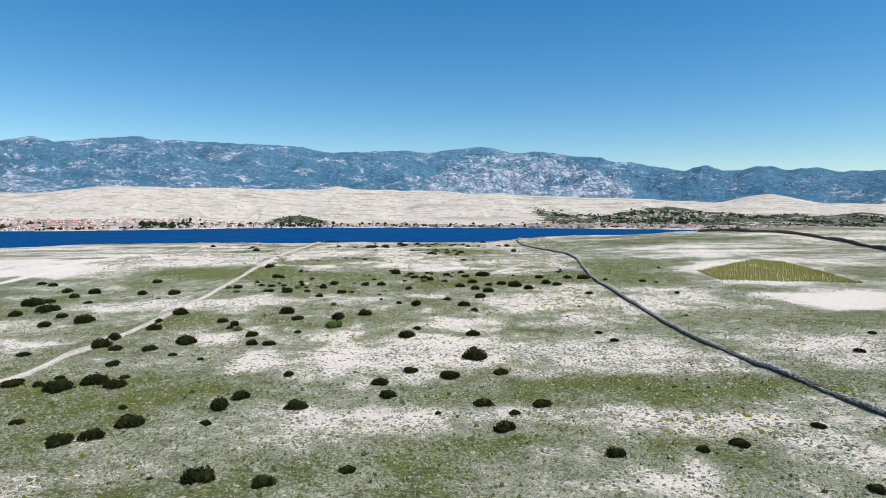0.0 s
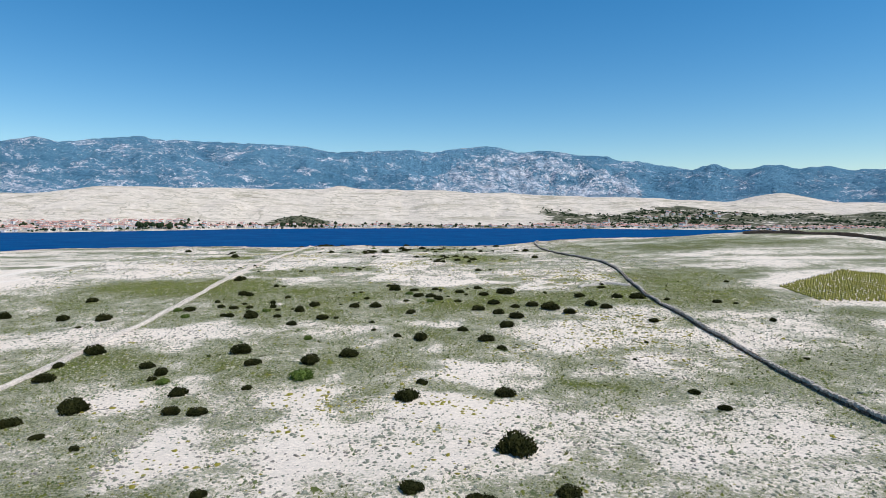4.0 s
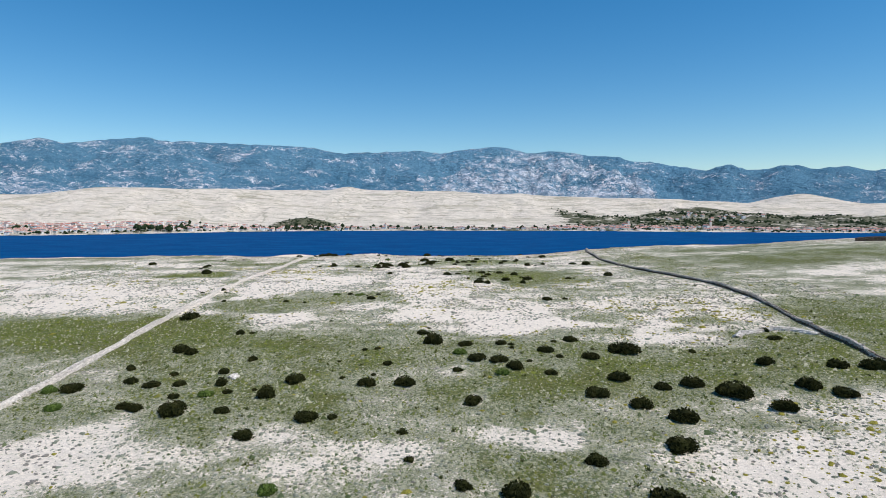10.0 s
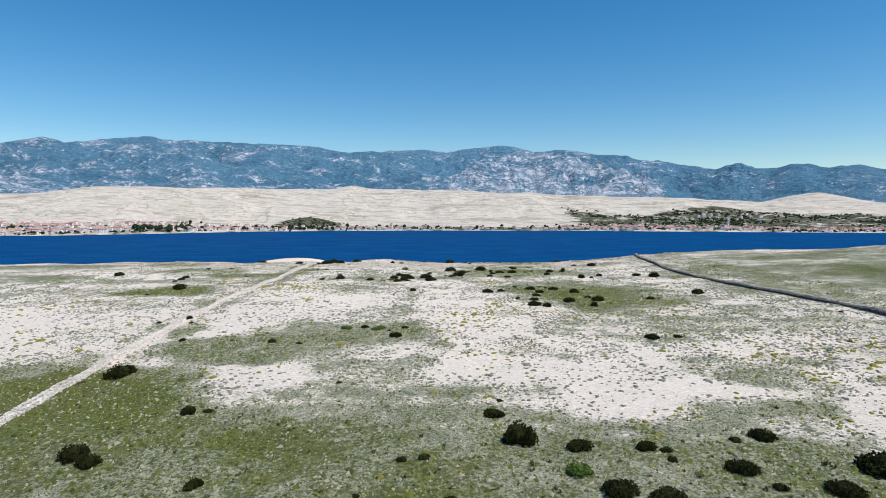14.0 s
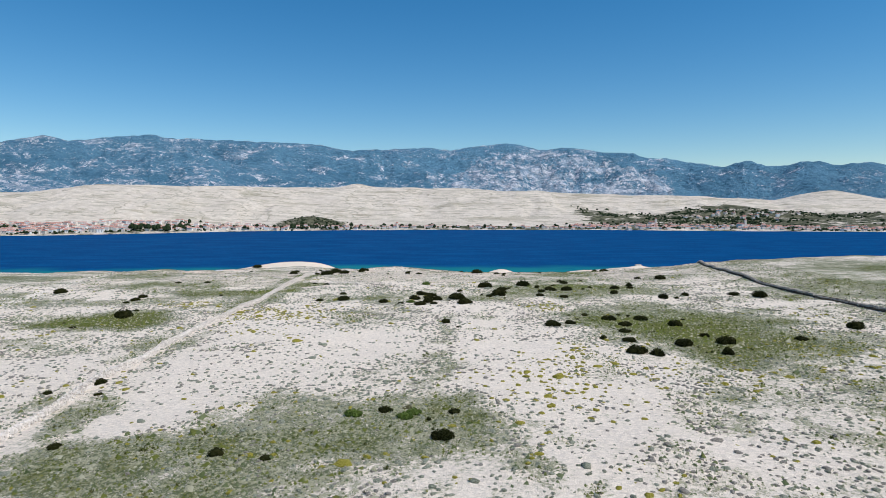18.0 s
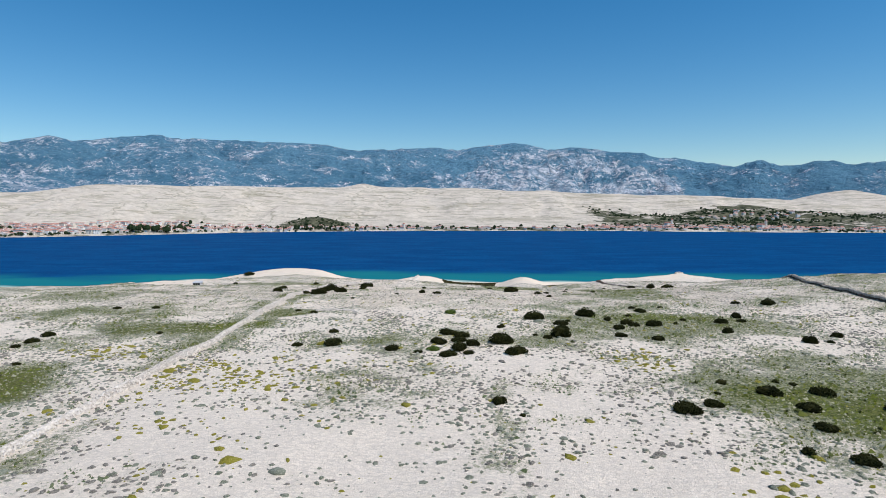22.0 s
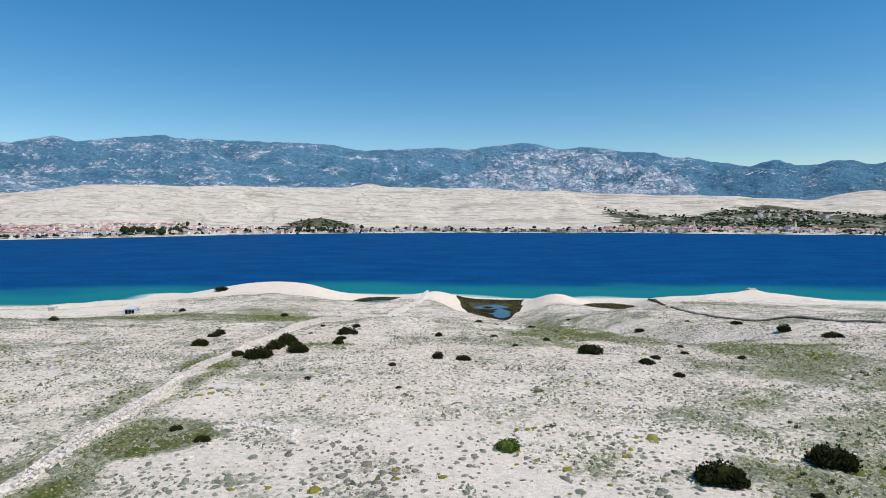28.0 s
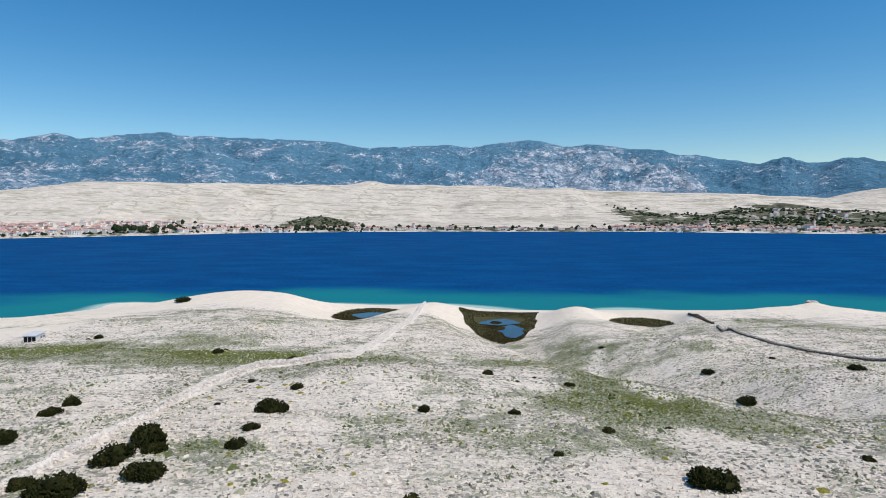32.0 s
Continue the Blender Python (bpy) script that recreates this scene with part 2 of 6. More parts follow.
def big_mesh(name, co, tris, material, smooth=False):
    """A mesh from arrays of corners and triangles."""
    me = bpy.data.meshes.new(name)
    me.vertices.add(len(co))
    me.vertices.foreach_set("co", np.asarray(co, np.float32).ravel())
    n = len(tris)
    me.loops.add(n * 3)
    me.loops.foreach_set("vertex_index", np.asarray(tris, np.int32).ravel())
    me.polygons.add(n)
    me.polygons.foreach_set("loop_start", np.arange(0, n * 3, 3, dtype=np.int32))
    me.polygons.foreach_set("use_smooth", np.full(n, smooth))
    me.materials.append(material)
    me.update(calc_edges=True)
    return me


def grid_tris(nx, ny):
    i = np.arange(nx * ny).reshape(ny, nx)
    a, b, c, d = i[:-1, :-1].ravel(), i[:-1, 1:].ravel(), i[1:, 1:].ravel(), i[1:, :-1].ravel()
    return np.concatenate([np.stack([a, b, c], 1), np.stack([a, c, d], 1)])


def give(me, name, values):
    me.attributes.new(name, "FLOAT", "POINT").data.foreach_set("value", np.asarray(values, np.float32).ravel())


def part(name, bm_or_mesh, material, parent, label="", m=None):
    if isinstance(bm_or_mesh, bmesh.types.BMesh):
        me = bpy.data.meshes.new(name)
        bm_or_mesh.to_mesh(me)
        bm_or_mesh.free()
        me.materials.append(material)
    else:
        me = bm_or_mesh
    ob = new(name, me)
    ob.parent = parent
    if m is not None:
        ob.matrix_basis = m
    return tagged(ob, label)


def box(bm, x0, y0, z0, x1, y1, z1):
    v = [bm.verts.new(p) for p in ((x0, y0, z0), (x1, y0, z0), (x1, y1, z0), (x0, y1, z0), (x0, y0, z1), (x1, y0, z1), (x1, y1, z1), (x0, y1, z1))]
    for f in ((0, 3, 2, 1), (4, 5, 6, 7), (0, 1, 5, 4), (1, 2, 6, 5), (2, 3, 7, 6), (3, 0, 4, 7)):
        bm.faces.new([v[i] for i in f])
    return bm


def lattice(x, y, size, seed):
    """Smooth value noise on arrays, -1 to 1."""
    r = np.random.RandomState(seed)
    t = r.rand(257, 257) * 2 - 1
    u, v = np.asarray(x) / size + 1000.37, np.asarray(y) / size + 1000.71
    i, j = np.floor(u).astype(int), np.floor(v).astype(int)
    a, b = u - i, v - j
    a, b = a * a * (3 - 2 * a), b * b * (3 - 2 * b)
    g = lambda p, q: t[p % 257, q % 257]
    return (g(i, j) * (1 - a) + g(i + 1, j) * a) * (1 - b) + (g(i, j + 1) * (1 - a) + g(i + 1, j + 1) * a) * b


# ---------- the near land ----------
def sst(a,b,x):
    u=np.clip((x-a)/(b-a),0,1);return u*u*(3-2*u)
PY=np.array([-400,-60,0,55,78,92,105,125,145,170,200,240,262,280,295,312,328,345,362,380,400,412,424,440,480,560])
PZ=np.array([10,13,13.2,13,12.6,12.8,13.8,14.7,16.4,17.7,17.7,18.1,17.7,16.4,14.6,12.2,10.2,8.6,7.0,5.0,3.0,1.4,0,-1.2,-4,-9.])
def prof(s):
    # smooth piecewise: average of three shifted linear interpolations
    return sum(np.interp(s+d,PY,PZ)*w for d,w in((-7,.25),(-2.5,.25),(2.5,.25),(7,.25)))
def bump(x,y,cx,cy,a,b,ang,h):
    c,s=np.cos(np.radians(ang)),np.sin(np.radians(ang))
    u=((x-cx)*c+(y-cy)*s)/a;v=(-(x-cx)*s+(y-cy)*c)/b
    return h*np.exp(-(u*u+v*v))
BUMPS=[(-100.6,413,29.5,14,-4,4.95),(-45,411,11,20,0,2.6),(-4,404,9,8,5,2.2),(57,398,20,9,-8,2.9),(30,396,14,8,0,1.0),
 (-88,360,40,30,0,1.6),(1,303,9,14,20,-3.2),(-9,326,9,20,15,-3.6),(-20,352,9,20,15,-3.0),(-40,300,14,12,0,1.2),(40,345,26,26,0,1.2),(29,256,14,10,0,.6),
 (-120,338,40,14,0,-1.0),(-40,80,30,25,0,-.5),(-38,100,18,14,0,-.5),(30,128,22,16,0,1.3),(0,138,20,10,0,.7),(-168,290,42,30,0,2.2),(-24,364,11,13,0,-3.6),(-67,388,9.5,16,0,-4.0),(9,374,10,13,0,-3.6),(57,401,3.5,3,0,1.0),(50,278,22,14,0,1.3),(146,262,58,40,0,2.5),(78,262,22,20,0,-1.2),(-178,398,26,18,0,-1.3),(-148,431,14,9,0,1.2)]
FLATS=[(-24.5,392,14.5,25,.25),(-65,411,16,14,.3),(12,398,10.5,10.5,.6)]
def height(x,y):
    x=np.asarray(x,float);y=np.asarray(y,float)
    sh=.5*np.maximum(x-180,0)*sst(150,300,x)-.14*np.maximum(-x-60,0)*sst(60,160,-x)+3*np.sin(x*.035)+9*np.exp(-((x+80)/48)**2)
    sh=np.clip(sh,-22,300);s=y-sh
    z=prof(s)+(2.0*sst(5,90,x)+2.2*sst(100,220,x)-.8*sst(30,75,-x)-2.0*sst(80,260,-x)+2.2*sst(20,100,x)*sst(190,275,s))*(1-sst(295,350,s))
    for b in BUMPS:z=z+bump(x,y,*b)
    for cx,cy,a,b,l in FLATS:
        w=np.exp(-(((x-cx)/a)**2+((y-cy)/b)**2)**2);z=z*(1-w)+l*w
    return z


# how thickly plants cover the ground: x, y, half sizes, cover from 0 (bare stone) to 1 (lush turf); later ones lie over earlier
COVER_FAR = [(-95.3, 139.1, 21.1, 14.2, 0.7), (-101.8, 154.8, 13.2, 5.5, 0.25), (-75.6, 184.4, 20.5, 14.0, 0.22), (-61.5, 155.3, 11.9, 6.0, 1.0), (-58.5, 115.5, 9.9, 3.8, 0.32), (-39.3, 117.1, 10.0, 5.5, 0.27), (-18.4, 117.6, 9.0, 3.8, 0.32), (-85.6, 122.8, 4.7, 4.3, 0.32), (-79.5, 138.2, 15.8, 6.1, 0.75), (87.0, 194.1, 28.0, 22.6, 0.18), (102.5, 190.1, 16.3, 17.6, 0.45)]
COVER_FAR += [(52.4, 150.9, 12.9, 11.6, 0.75), (116.0, 178.0, 13.0, 27.6, 0.5), (74.9, 142.3, 16.8, 16.1, 0.4), (75.7, 111.0, 13.7, 9.4, 0.06), (72.2, 101.2, 5.8, 1.6, 0.7), (57.6, 99.4, 13.3, 7.7, 0.45), (42.8, 114.7, 10.8, 11.2, 0.38), (30.2, 106.2, 6.1, 5.2, 0.62), (21.2, 113.5, 10.8, 9.0, 0.3), (17.1, 101.1, 5.3, 3.7, 0.66)]
COVER_SIDE = [(-60.5, 152.8, 12.2, 5.5, 1.0), (-43.3, 149.4, 4.7, 4.5, 0.95), (-75.4, 170.9, 14.7, 5.5, 0.17), (-95.2, 192.8, 9.5, 9.4, 0.32), (-39.1, 171.6, 8.9, 5.0, 0.66), (-28.0, 176.4, 8.2, 5.1, 0.6), (-34.3, 158.8, 5.0, 3.6, 0.06), (-19.4, 164.8, 7.3, 5.6, 0.1), (-98.8, 215.3, 21.0, 11.9, 0.35), (44.2, 153.1, 8.5, 17.3, 0.8), (50.2, 229.2, 19.8, 8.1, 0.7), (49.4, 210.1, 15.9, 10.1, 0.62), (82.1, 250.9, 20.3, 11.1, 0.7), (24.3, 181.4, 15.9, 7.7, 0.48), (18.8, 161.4, 13.2, 9.3, 0.22), (27.2, 148.0, 9.8, 5.6, 0.55), (29.8, 144.6, 4.3, 2.9, 0.8), (73.0, 201.3, 13.9, 12.4, 0.2)]
COVER_A = [(-32.7, 64.1, 14.7, 6.0, 0.85), (20.0, 61.6, 19.5, 5.0, 0.9), (-34.0, 54.2, 7.8, 4.1, 0.72), (25.8, 52.9, 6.9, 4.5, 0.2), (14.6, 54.4, 5.5, 2.5, 0.38), (-6.7, 56.7, 7.7, 3.4, 0.42), (-11.0, 80.3, 5.8, 10.6, 0.16), (0.5, 83.0, 13.4, 11.7, 0.24), (23.8, 81.3, 13.9, 12.4, 0.32), (-24.4, 77.6, 3.6, 5.8, 0.22), (-37.7, 95.0, 5.5, 5.9, 0.27)]
COVER_A += [(10.7, 39.5, 3.8, 1.1, 0.28), (9.0, 42.3, 6.2, 2.3, 0.46), (18.4, 40.4, 4.7, 1.6, 0.38), (-62.5, 88.7, 5.1, 2.9, 0.22), (-28.1, 41.2, 5.6, 2.4, 0.48), (30.0, 50.2, 3.4, 2.9, 0.38), (50.7, 80.2, 9.1, 10.5, 0.42), (44.1, 65.8, 5.7, 3.4, 0.75), (-13.8, 64.1, 9.9, 3.2, 0.72), (-3.7, 46.3, 13.5, 2.0, 0.62)]
COVER_B = [(-30.7, 98.4, 9.5, 7.1, 0.7), (-45.1, 103.6, 6.6, 6.2, 0.88), (-43.7, 114.4, 10.8, 5.6, 0.34), (-35.4, 117.9, 8.9, 5.0, 0.32), (-16.4, 114.9, 8.3, 5.2, 0.24), (-1.7, 120.3, 4.3, 3.3, 0.27), (13.4, 112.3, 4.2, 5.2, 0.24), (26.2, 115.1, 9.9, 12.7, 0.42), (6.7, 97.8, 9.4, 3.7, 0.28), (0.8, 98.1, 4.0, 2.5, 0.16), (22.7, 100.9, 6.2, 5.8, 0.35), (35.0, 105.0, 4.5, 5.0, 0.42), (-35.8, 92.7, 5.0, 4.0, 0.22), (-15.0, 89.8, 3.9, 3.6, 0.1)]
COVER_B += [(-0.4, 88.6, 5.5, 3.3, 0.16), (10.4, 86.6, 5.7, 1.6, 0.34), (-13.1, 97.4, 1.4, 2.4, 0.32), (-3.7, 105.8, 2.9, 2.1, 0.28), (-23.5, 107.3, 3.2, 8.7, 0.62), (16.8, 104.2, 3.7, 3.7, 0.72), (0.4, 92.7, 4.3, 1.9, 0.78), (-7.2, 97.7, 2.9, 5.2, 0.74), (15.0, 94.5, 2.8, 1.3, 0.75), (-10.0, 105.6, 4.0, 3.0, 0.7), (-9.7, 90.7, 2.2, 3.8, 0.52), (43.8, 122.2, 10.1, 3.4, 0.34), (19.3, 87.8, 5.6, 2.0, 0.58), (33.8, 119.7, 3.5, 2.5, 0.8)]
COVER_C = [(-25.4, 138.3, 20.6, 12.3, 0.74), (3.4, 134.1, 15.9, 8.0, 0.7), (-53.9, 150.5, 7.2, 6.1, 1.0), (-39.5, 150.9, 7.4, 6.8, 0.96), (-42.3, 141.7, 7.4, 3.5, 0.86), (-14.4, 131.8, 4.3, 4.0, 0.58), (-6.9, 129.3, 2.2, 1.1, 0.28), (-10.4, 135.3, 2.6, 1.9, 0.5), (-33.1, 157.5, 5.6, 6.0, 0.05), (0.1, 155.8, 11.0, 5.3, 0.03), (-15.4, 161.2, 5.4, 3.5, 0.1), (1.0, 162.7, 10.3, 3.7, 0.14), (17.3, 149.7, 8.3, 7.6, 0.22), (31.7, 159.7, 6.3, 10.9, 0.32), (-23.1, 158.7, 3.6, 7.3, 0.55), (-37.7, 164.8, 9.3, 3.1, 0.6)]
COVER_D = [(-39.8, 195.2, 11.6, 12.3, 0.12), (-17.0, 191.0, 4.3, 12.4, 0.1), (-41.0, 175.1, 5.8, 4.1, 0.12), (-9.8, 171.8, 3.4, 3.8, 0.17), (-43.0, 169.0, 4.6, 3.3, 0.7), (-32.4, 166.6, 6.1, 2.1, 0.64), (-27.1, 172.2, 4.9, 4.7, 0.7), (-21.8, 174.9, 2.4, 3.8, 0.7), (-30.8, 175.7, 3.0, 2.6, 0.55), (-18.5, 169.6, 1.8, 3.4, 0.55), (-22.5, 181.4, 1.0, 4.8, 0.55), (-22.8, 192.3, 1.0, 7.6, 0.5), (-22.9, 201.9, 1.3, 5.8, 0.45)]
COVER_D += [(-49.4, 175.0, 2.2, 3.2, 0.6), (-67.3, 210.6, 8.4, 5.3, 0.92), (-66.8, 196.7, 4.8, 7.6, 0.35), (6.5, 202.0, 13.5, 13.5, 0.6), (6.5, 205.5, 11.0, 12.0, 0.96), (6.4, 181.3, 5.0, 2.8, 0.46), (0.9, 175.4, 3.8, 2.0, 0.5), (-7.5, 167.2, 1.8, 1.7, 0.55), (0.2, 168.3, 3.1, 2.3, 0.42), (-2.0, 181.8, 3.5, 2.3, 0.42), (-14.8, 164.8, 1.1, 0.5, 0.6), (-21.7, 164.7, 1.7, 0.6, 0.1)]
COVER_E = [(-46.1, 215.7, 8.0, 6.5, 0.12), (-58.9, 235.6, 6.8, 4.0, 0.86), (-53.8, 237.5, 2.3, 3.2, 0.7), (-49.7, 246.0, 3.2, 2.5, 0.7), (-46.5, 246.8, 2.0, 1.9, 0.8), (-33.8, 228.5, 2.7, 3.5, 0.66), (-40.4, 228.0, 2.8, 2.1, 0.5), (-32.1, 221.8, 3.3, 2.5, 0.55), (-26.3, 228.0, 4.6, 5.2, 0.48), (-23.0, 220.6, 3.9, 1.6, 0.5)]
COVER_E += [(-17.8, 224.6, 1.7, 1.6, 0.6), (-1.1, 234.4, 11.5, 5.9, 0.76), (-2.2, 240.1, 4.5, 3.1, 0.86), (8.1, 250.2, 13.1, 3.7, 0.5), (-37.1, 214.5, 2.6, 2.0, 0.42), (-34.5, 210.5, 1.7, 1.6, 0.42), (-24.1, 209.6, 1.4, 1.8, 0.52), (-21.1, 210.5, 1.4, 1.5, 0.46), (-17.1, 209.5, 1.6, 1.5, 0.46), (-5.1, 215.5, 2.7, 4.0, 0.56)]
COVER_F = [(-52.7, 264.0, 2.3, 1.7, 0.8), (-53.0, 257.9, 1.3, 1.3, 0.6), (-45.0, 255.7, 1.7, 0.7, 0.5), (-45.5, 274.9, 2.8, 2.8, 0.65), (2.5, 277.0, 3.7, 8.0, 0.7), (-7.8, 260.8, 2.2, 2.6, 0.62), (-15.6, 276.8, 5.4, 2.8, 0.42), (1.0, 258.0, 13.0, 8.0, 0.46)]
SPURGE_A = [(24.1, 52.4, 6.1, 4.3, 0.7), (-0.2, 79.1, 4.5, 7.8, 0.2), (-22.0, 75.6, 2.9, 4.3, 0.4), (-15.6, 85.0, 3.2, 6.9, 0.3), (23.0, 111.0, 8.5, 8.7, 0.35), (-14.9, 89.3, 3.3, 3.1, 1), (-0.0, 88.1, 4.9, 2.8, 0.8), (25.5, 112.7, 8.7, 11.0, 0.7), (-36.0, 91.5, 3.5, 3.1, 0.3), (-6.2, 97.9, 3.5, 4.7, 0.5), (8.2, 105.9, 2.9, 4.7, 0.25), (20.4, 163.1, 10.8, 8.3, 0.5), (17.8, 150.7, 6.8, 6.9, 0.5)]
SPURGE_B = [(-5.0, 187.4, 9.8, 7.2, 0.3), (-15.3, 184.3, 5.4, 9.7, 0.25), (15.3, 194.8, 4.4, 7.0, 0.5), (-1.6, 171.0, 3.0, 1.0, 0.35), (-61.7, 224.2, 3.5, 3.0, 0.9), (-45.5, 214.5, 6.1, 5.3, 0.75), (-10.1, 221.9, 3.6, 1.8, 0.7), (-9.1, 217.6, 2.9, 2.1, 0.3), (-52.4, 254.2, 2.1, 0.8, 0.6), (-37.7, 253.6, 4.5, 0.9, 0.8), (-52.6, 263.5, 1.9, 1.4, 0.5), (30.2, 161.3, 5.9, 3.6, 0.4), (-50.4, 214.3, 2.0, 3.4, 0.6)]
COVER_G = [(5.4, 173.7, 14.2, 4.7, 0.5), (22.8, 154.6, 3.7, 2.8, 0.6), (19.0, 164.7, 7.6, 1.9, 0.3), (-114.1, 242.1, 16.5, 10.8, 0.52), (-93.3, 214.1, 16.8, 4.2, 0.46), (55.5, 223.6, 20.0, 7.0, 0.62)]
COVER_K = [(-7.9, 248.9, 2.1, 5.8, 0.56), (-1.1, 265.4, 7.7, 4.4, 0.42), (-0.3, 258.9, 2.3, 12.1, 0.48), (-48.9, 244.3, 3.3, 1.6, 0.88), (-23.8, 243.5, 3.2, 0.9, 0.42), (26.3, 42.7, 5.8, 3.6, 0.6), (36.2, 61.3, 8.8, 3.1, 0.85)]
COVER_M = [(-11.1, 258.6, 4.3, 4.1, 0.5), (-15.1, 257.0, 1.8, 1.9, 0.52), (-1.0, 274.3, 3.5, 8.0, 0.62), (-115.1, 231.6, 23.0, 15.4, 0.5), (-128.2, 202.0, 28.6, 21.6, 0.5), (-84.3, 175.6, 7.3, 3.1, 0.2), (-15.8, 263.3, 3.2, 1.8, 0.42), (-37.4, 280.2, 8.5, 2.2, 0.36)]
COVER_N = [(17.6, 177.8, 17.5, 8.8, 0.5), (9.9, 160.2, 5.7, 2.4, 0.5), (12.9, 155.3, 5.1, 5.5, 0.42), (9.6, 148.8, 4.5, 2.5, 0.72), (-3.5, 142.8, 5.9, 4.2, 0.8), (3.3, 140.3, 6.5, 3.6, 0.74), (-12.7, 247.6, 1.7, 5.8, 0.55), (-7.5, 248.4, 3.9, 3.8, 0.55), (-11.9, 240.7, 4.4, 2.6, 0.62), (-4.2, 259.0, 2.7, 4.1, 0.5), (-8.5, 260.8, 2.8, 5.1, 0.42), (2.7, 279.8, 5.4, 14.0, 0.62), (-21.8, 244.2, 3.3, 0.8, 0.48)]
COVER_P = [(27.2, 46.0, 6.6, 5.4, 0.55), (18.6, 52.4, 7.6, 2.8, 0.5), (16.4, 88.6, 8.2, 3.2, 0.5), (-17.6, 227.6, 5.7, 3.3, 0.5), (-13.9, 224.0, 3.1, 4.4, 0.46), (-4.6, 233.3, 6.4, 3.6, 0.6), (-10.7, 220.9, 4.4, 3.1, 0.36)]
COVER_H = [(-23, 318, 8, 5, .6), (-18, 303, 5, 9, .6), (-17.5, 290, 5, 7, .72), (-18, 281, 3, 5, .6), (-11, 283, 6, 3, .55), (-3, 290, 8, 5, .45), (-66, 313, 24, 8, .85), (-94, 318, 18, 7, .8), (-48, 304.5, 10, 3, .6), (-11, 340, 4, 14, .55), (-24, 366, 4, 9, .6),
           (-88, 375, 24, 18, .46), (-95, 392, 20, 8, .36), (-14, 348, 5, 10, .6), (8, 312, 10, 14, .34), (12, 345, 10, 12, .3)]


def blob(x, y, cx, cy, a, b, v):
    return v * np.exp(-((np.abs((x - cx) / a) ** 2.1 + np.abs((y - cy) / b) ** 2.1)))


WEST_X, WEST_Y = (-49.5, -50, -51.5, -50.5, -49.3, -48.7, -48.8, -49.4, -51, -52.5, -53, -52.6, -53.7, -54.7, -54.9, -55.5), (50, 68, 80, 97, 110, 125, 145, 160, 180, 196, 212, 228, 245, 260, 275, 290)


def greenness(x, y):
    """How far plants close over the ground, 0 to 1."""
    wx, wy = x + 2.6 * lattice(x, y, 8, 3) + 1.5 * lattice(x, y, 3.4, 13) + 0.8 * lattice(x, y, 1.6, 23), y + 2.6 * lattice(x, y, 7, 4) + 1.4 * lattice(x, y, 3.0, 14) + 0.7 * lattice(x, y, 1.5, 24)
    g = 0.60 + 0.10 * sst(124, 134, wy) - 0.42 * sst(140, 160, wy) + 0.06 * sst(230, 270, wy) + 0.13 * sst(50, 70, -wx) * sst(138, 160, wy) * (1 - sst(250, 290, wy)) + 0.27 * sst(14, 45, wx) * sst(150, 165, wy) * (1 - sst(250, 300, wy))
    for cx, cy, a, b, v in COVER_FAR + COVER_SIDE + COVER_A + COVER_B + COVER_C + COVER_D + COVER_E + COVER_F + COVER_G + COVER_K + COVER_M + COVER_N + COVER_P + COVER_H:
        w = np.exp(-((((wx - cx) / a) ** 2 + ((wy - cy) / b) ** 2) / (1.35 if v > 0.45 else 1.0)) ** 1.7)
        g = g * (1 - 0.94 * w) + 0.94 * w * v
    g = g + 0.10 * lattice(x * 0.6, y, 13, 5) + 0.13 * lattice(x * 0.7, y, 4.6, 6) + 0.09 * lattice(x, y, 2.0, 7)
    g = g + 0.26 * np.clip(lattice(x * 0.22, y, 8, 8) + 0.25, -0.4, 1) * sst(48, 66, x) + 0.2 * lattice(x * 0.22, y, 7, 9) * sst(62, 80, -x)
    beside = np.abs(x - np.interp(y, WEST_Y, WEST_X))
    g = g + 0.16 * sst(0.4, 1.2, beside) * (1 - sst(2.0, 4.5, beside)) * sst(140, 160, y) * (1 - sst(285, 300, y))
    return np.clip(g - 0.9 * sst(385, 405, y), 0, 1)


PLOT = (-112.0, 30.0, 0.3)
COVER_MAP = greenness(*np.meshgrid(np.arange(PLOT[0], 80, PLOT[2]), np.arange(PLOT[1], 404, PLOT[2])))


def cover_at(x, y):
    """The same cover, looked up on a fine grid of the plain that is walked over."""
    i = np.clip(((x - PLOT[0]) / PLOT[2] + 0.5).astype(int), 0, COVER_MAP.shape[1] - 1)
    j = np.clip(((y - PLOT[1]) / PLOT[2] + 0.5).astype(int), 0, COVER_MAP.shape[0] - 1)
    return COVER_MAP[j, i]


def relief(x, y):
    """The land with its small unevenness."""
    rough = sst(0, 40, 424 - y) * (0.18 * lattice(x, y, 7, 8) + 0.08 * lattice(x, y, 2.7, 9))
    steps = 0.25 * lattice(x * 0.4, y, 5, 10) * sst(255, 285, y) * (1 - sst(350, 390, y))
    hollow = sst(262, 300, y) * (1 - sst(375, 398, y)) * (0.55 * lattice(x, y, 14, 15) + 0.30 * lattice(x, y, 5.5, 16))
    return height(x, y) + rough + steps + hollow


def spread(a, b, step, lo, hi, grow=1.16):
    """Lines with an even step between a and b that widen out to lo and hi."""
    mid = list(np.arange(a, b + 1e-6, step))
    d, v = step, mid[-1]
    while v < hi:
        d *= grow
        v += d
        mid.append(v)
    d, v = step, mid[0]
    while v > lo:
        d *= grow
        v -= d
        mid.insert(0, v)
    return np.array(mid)


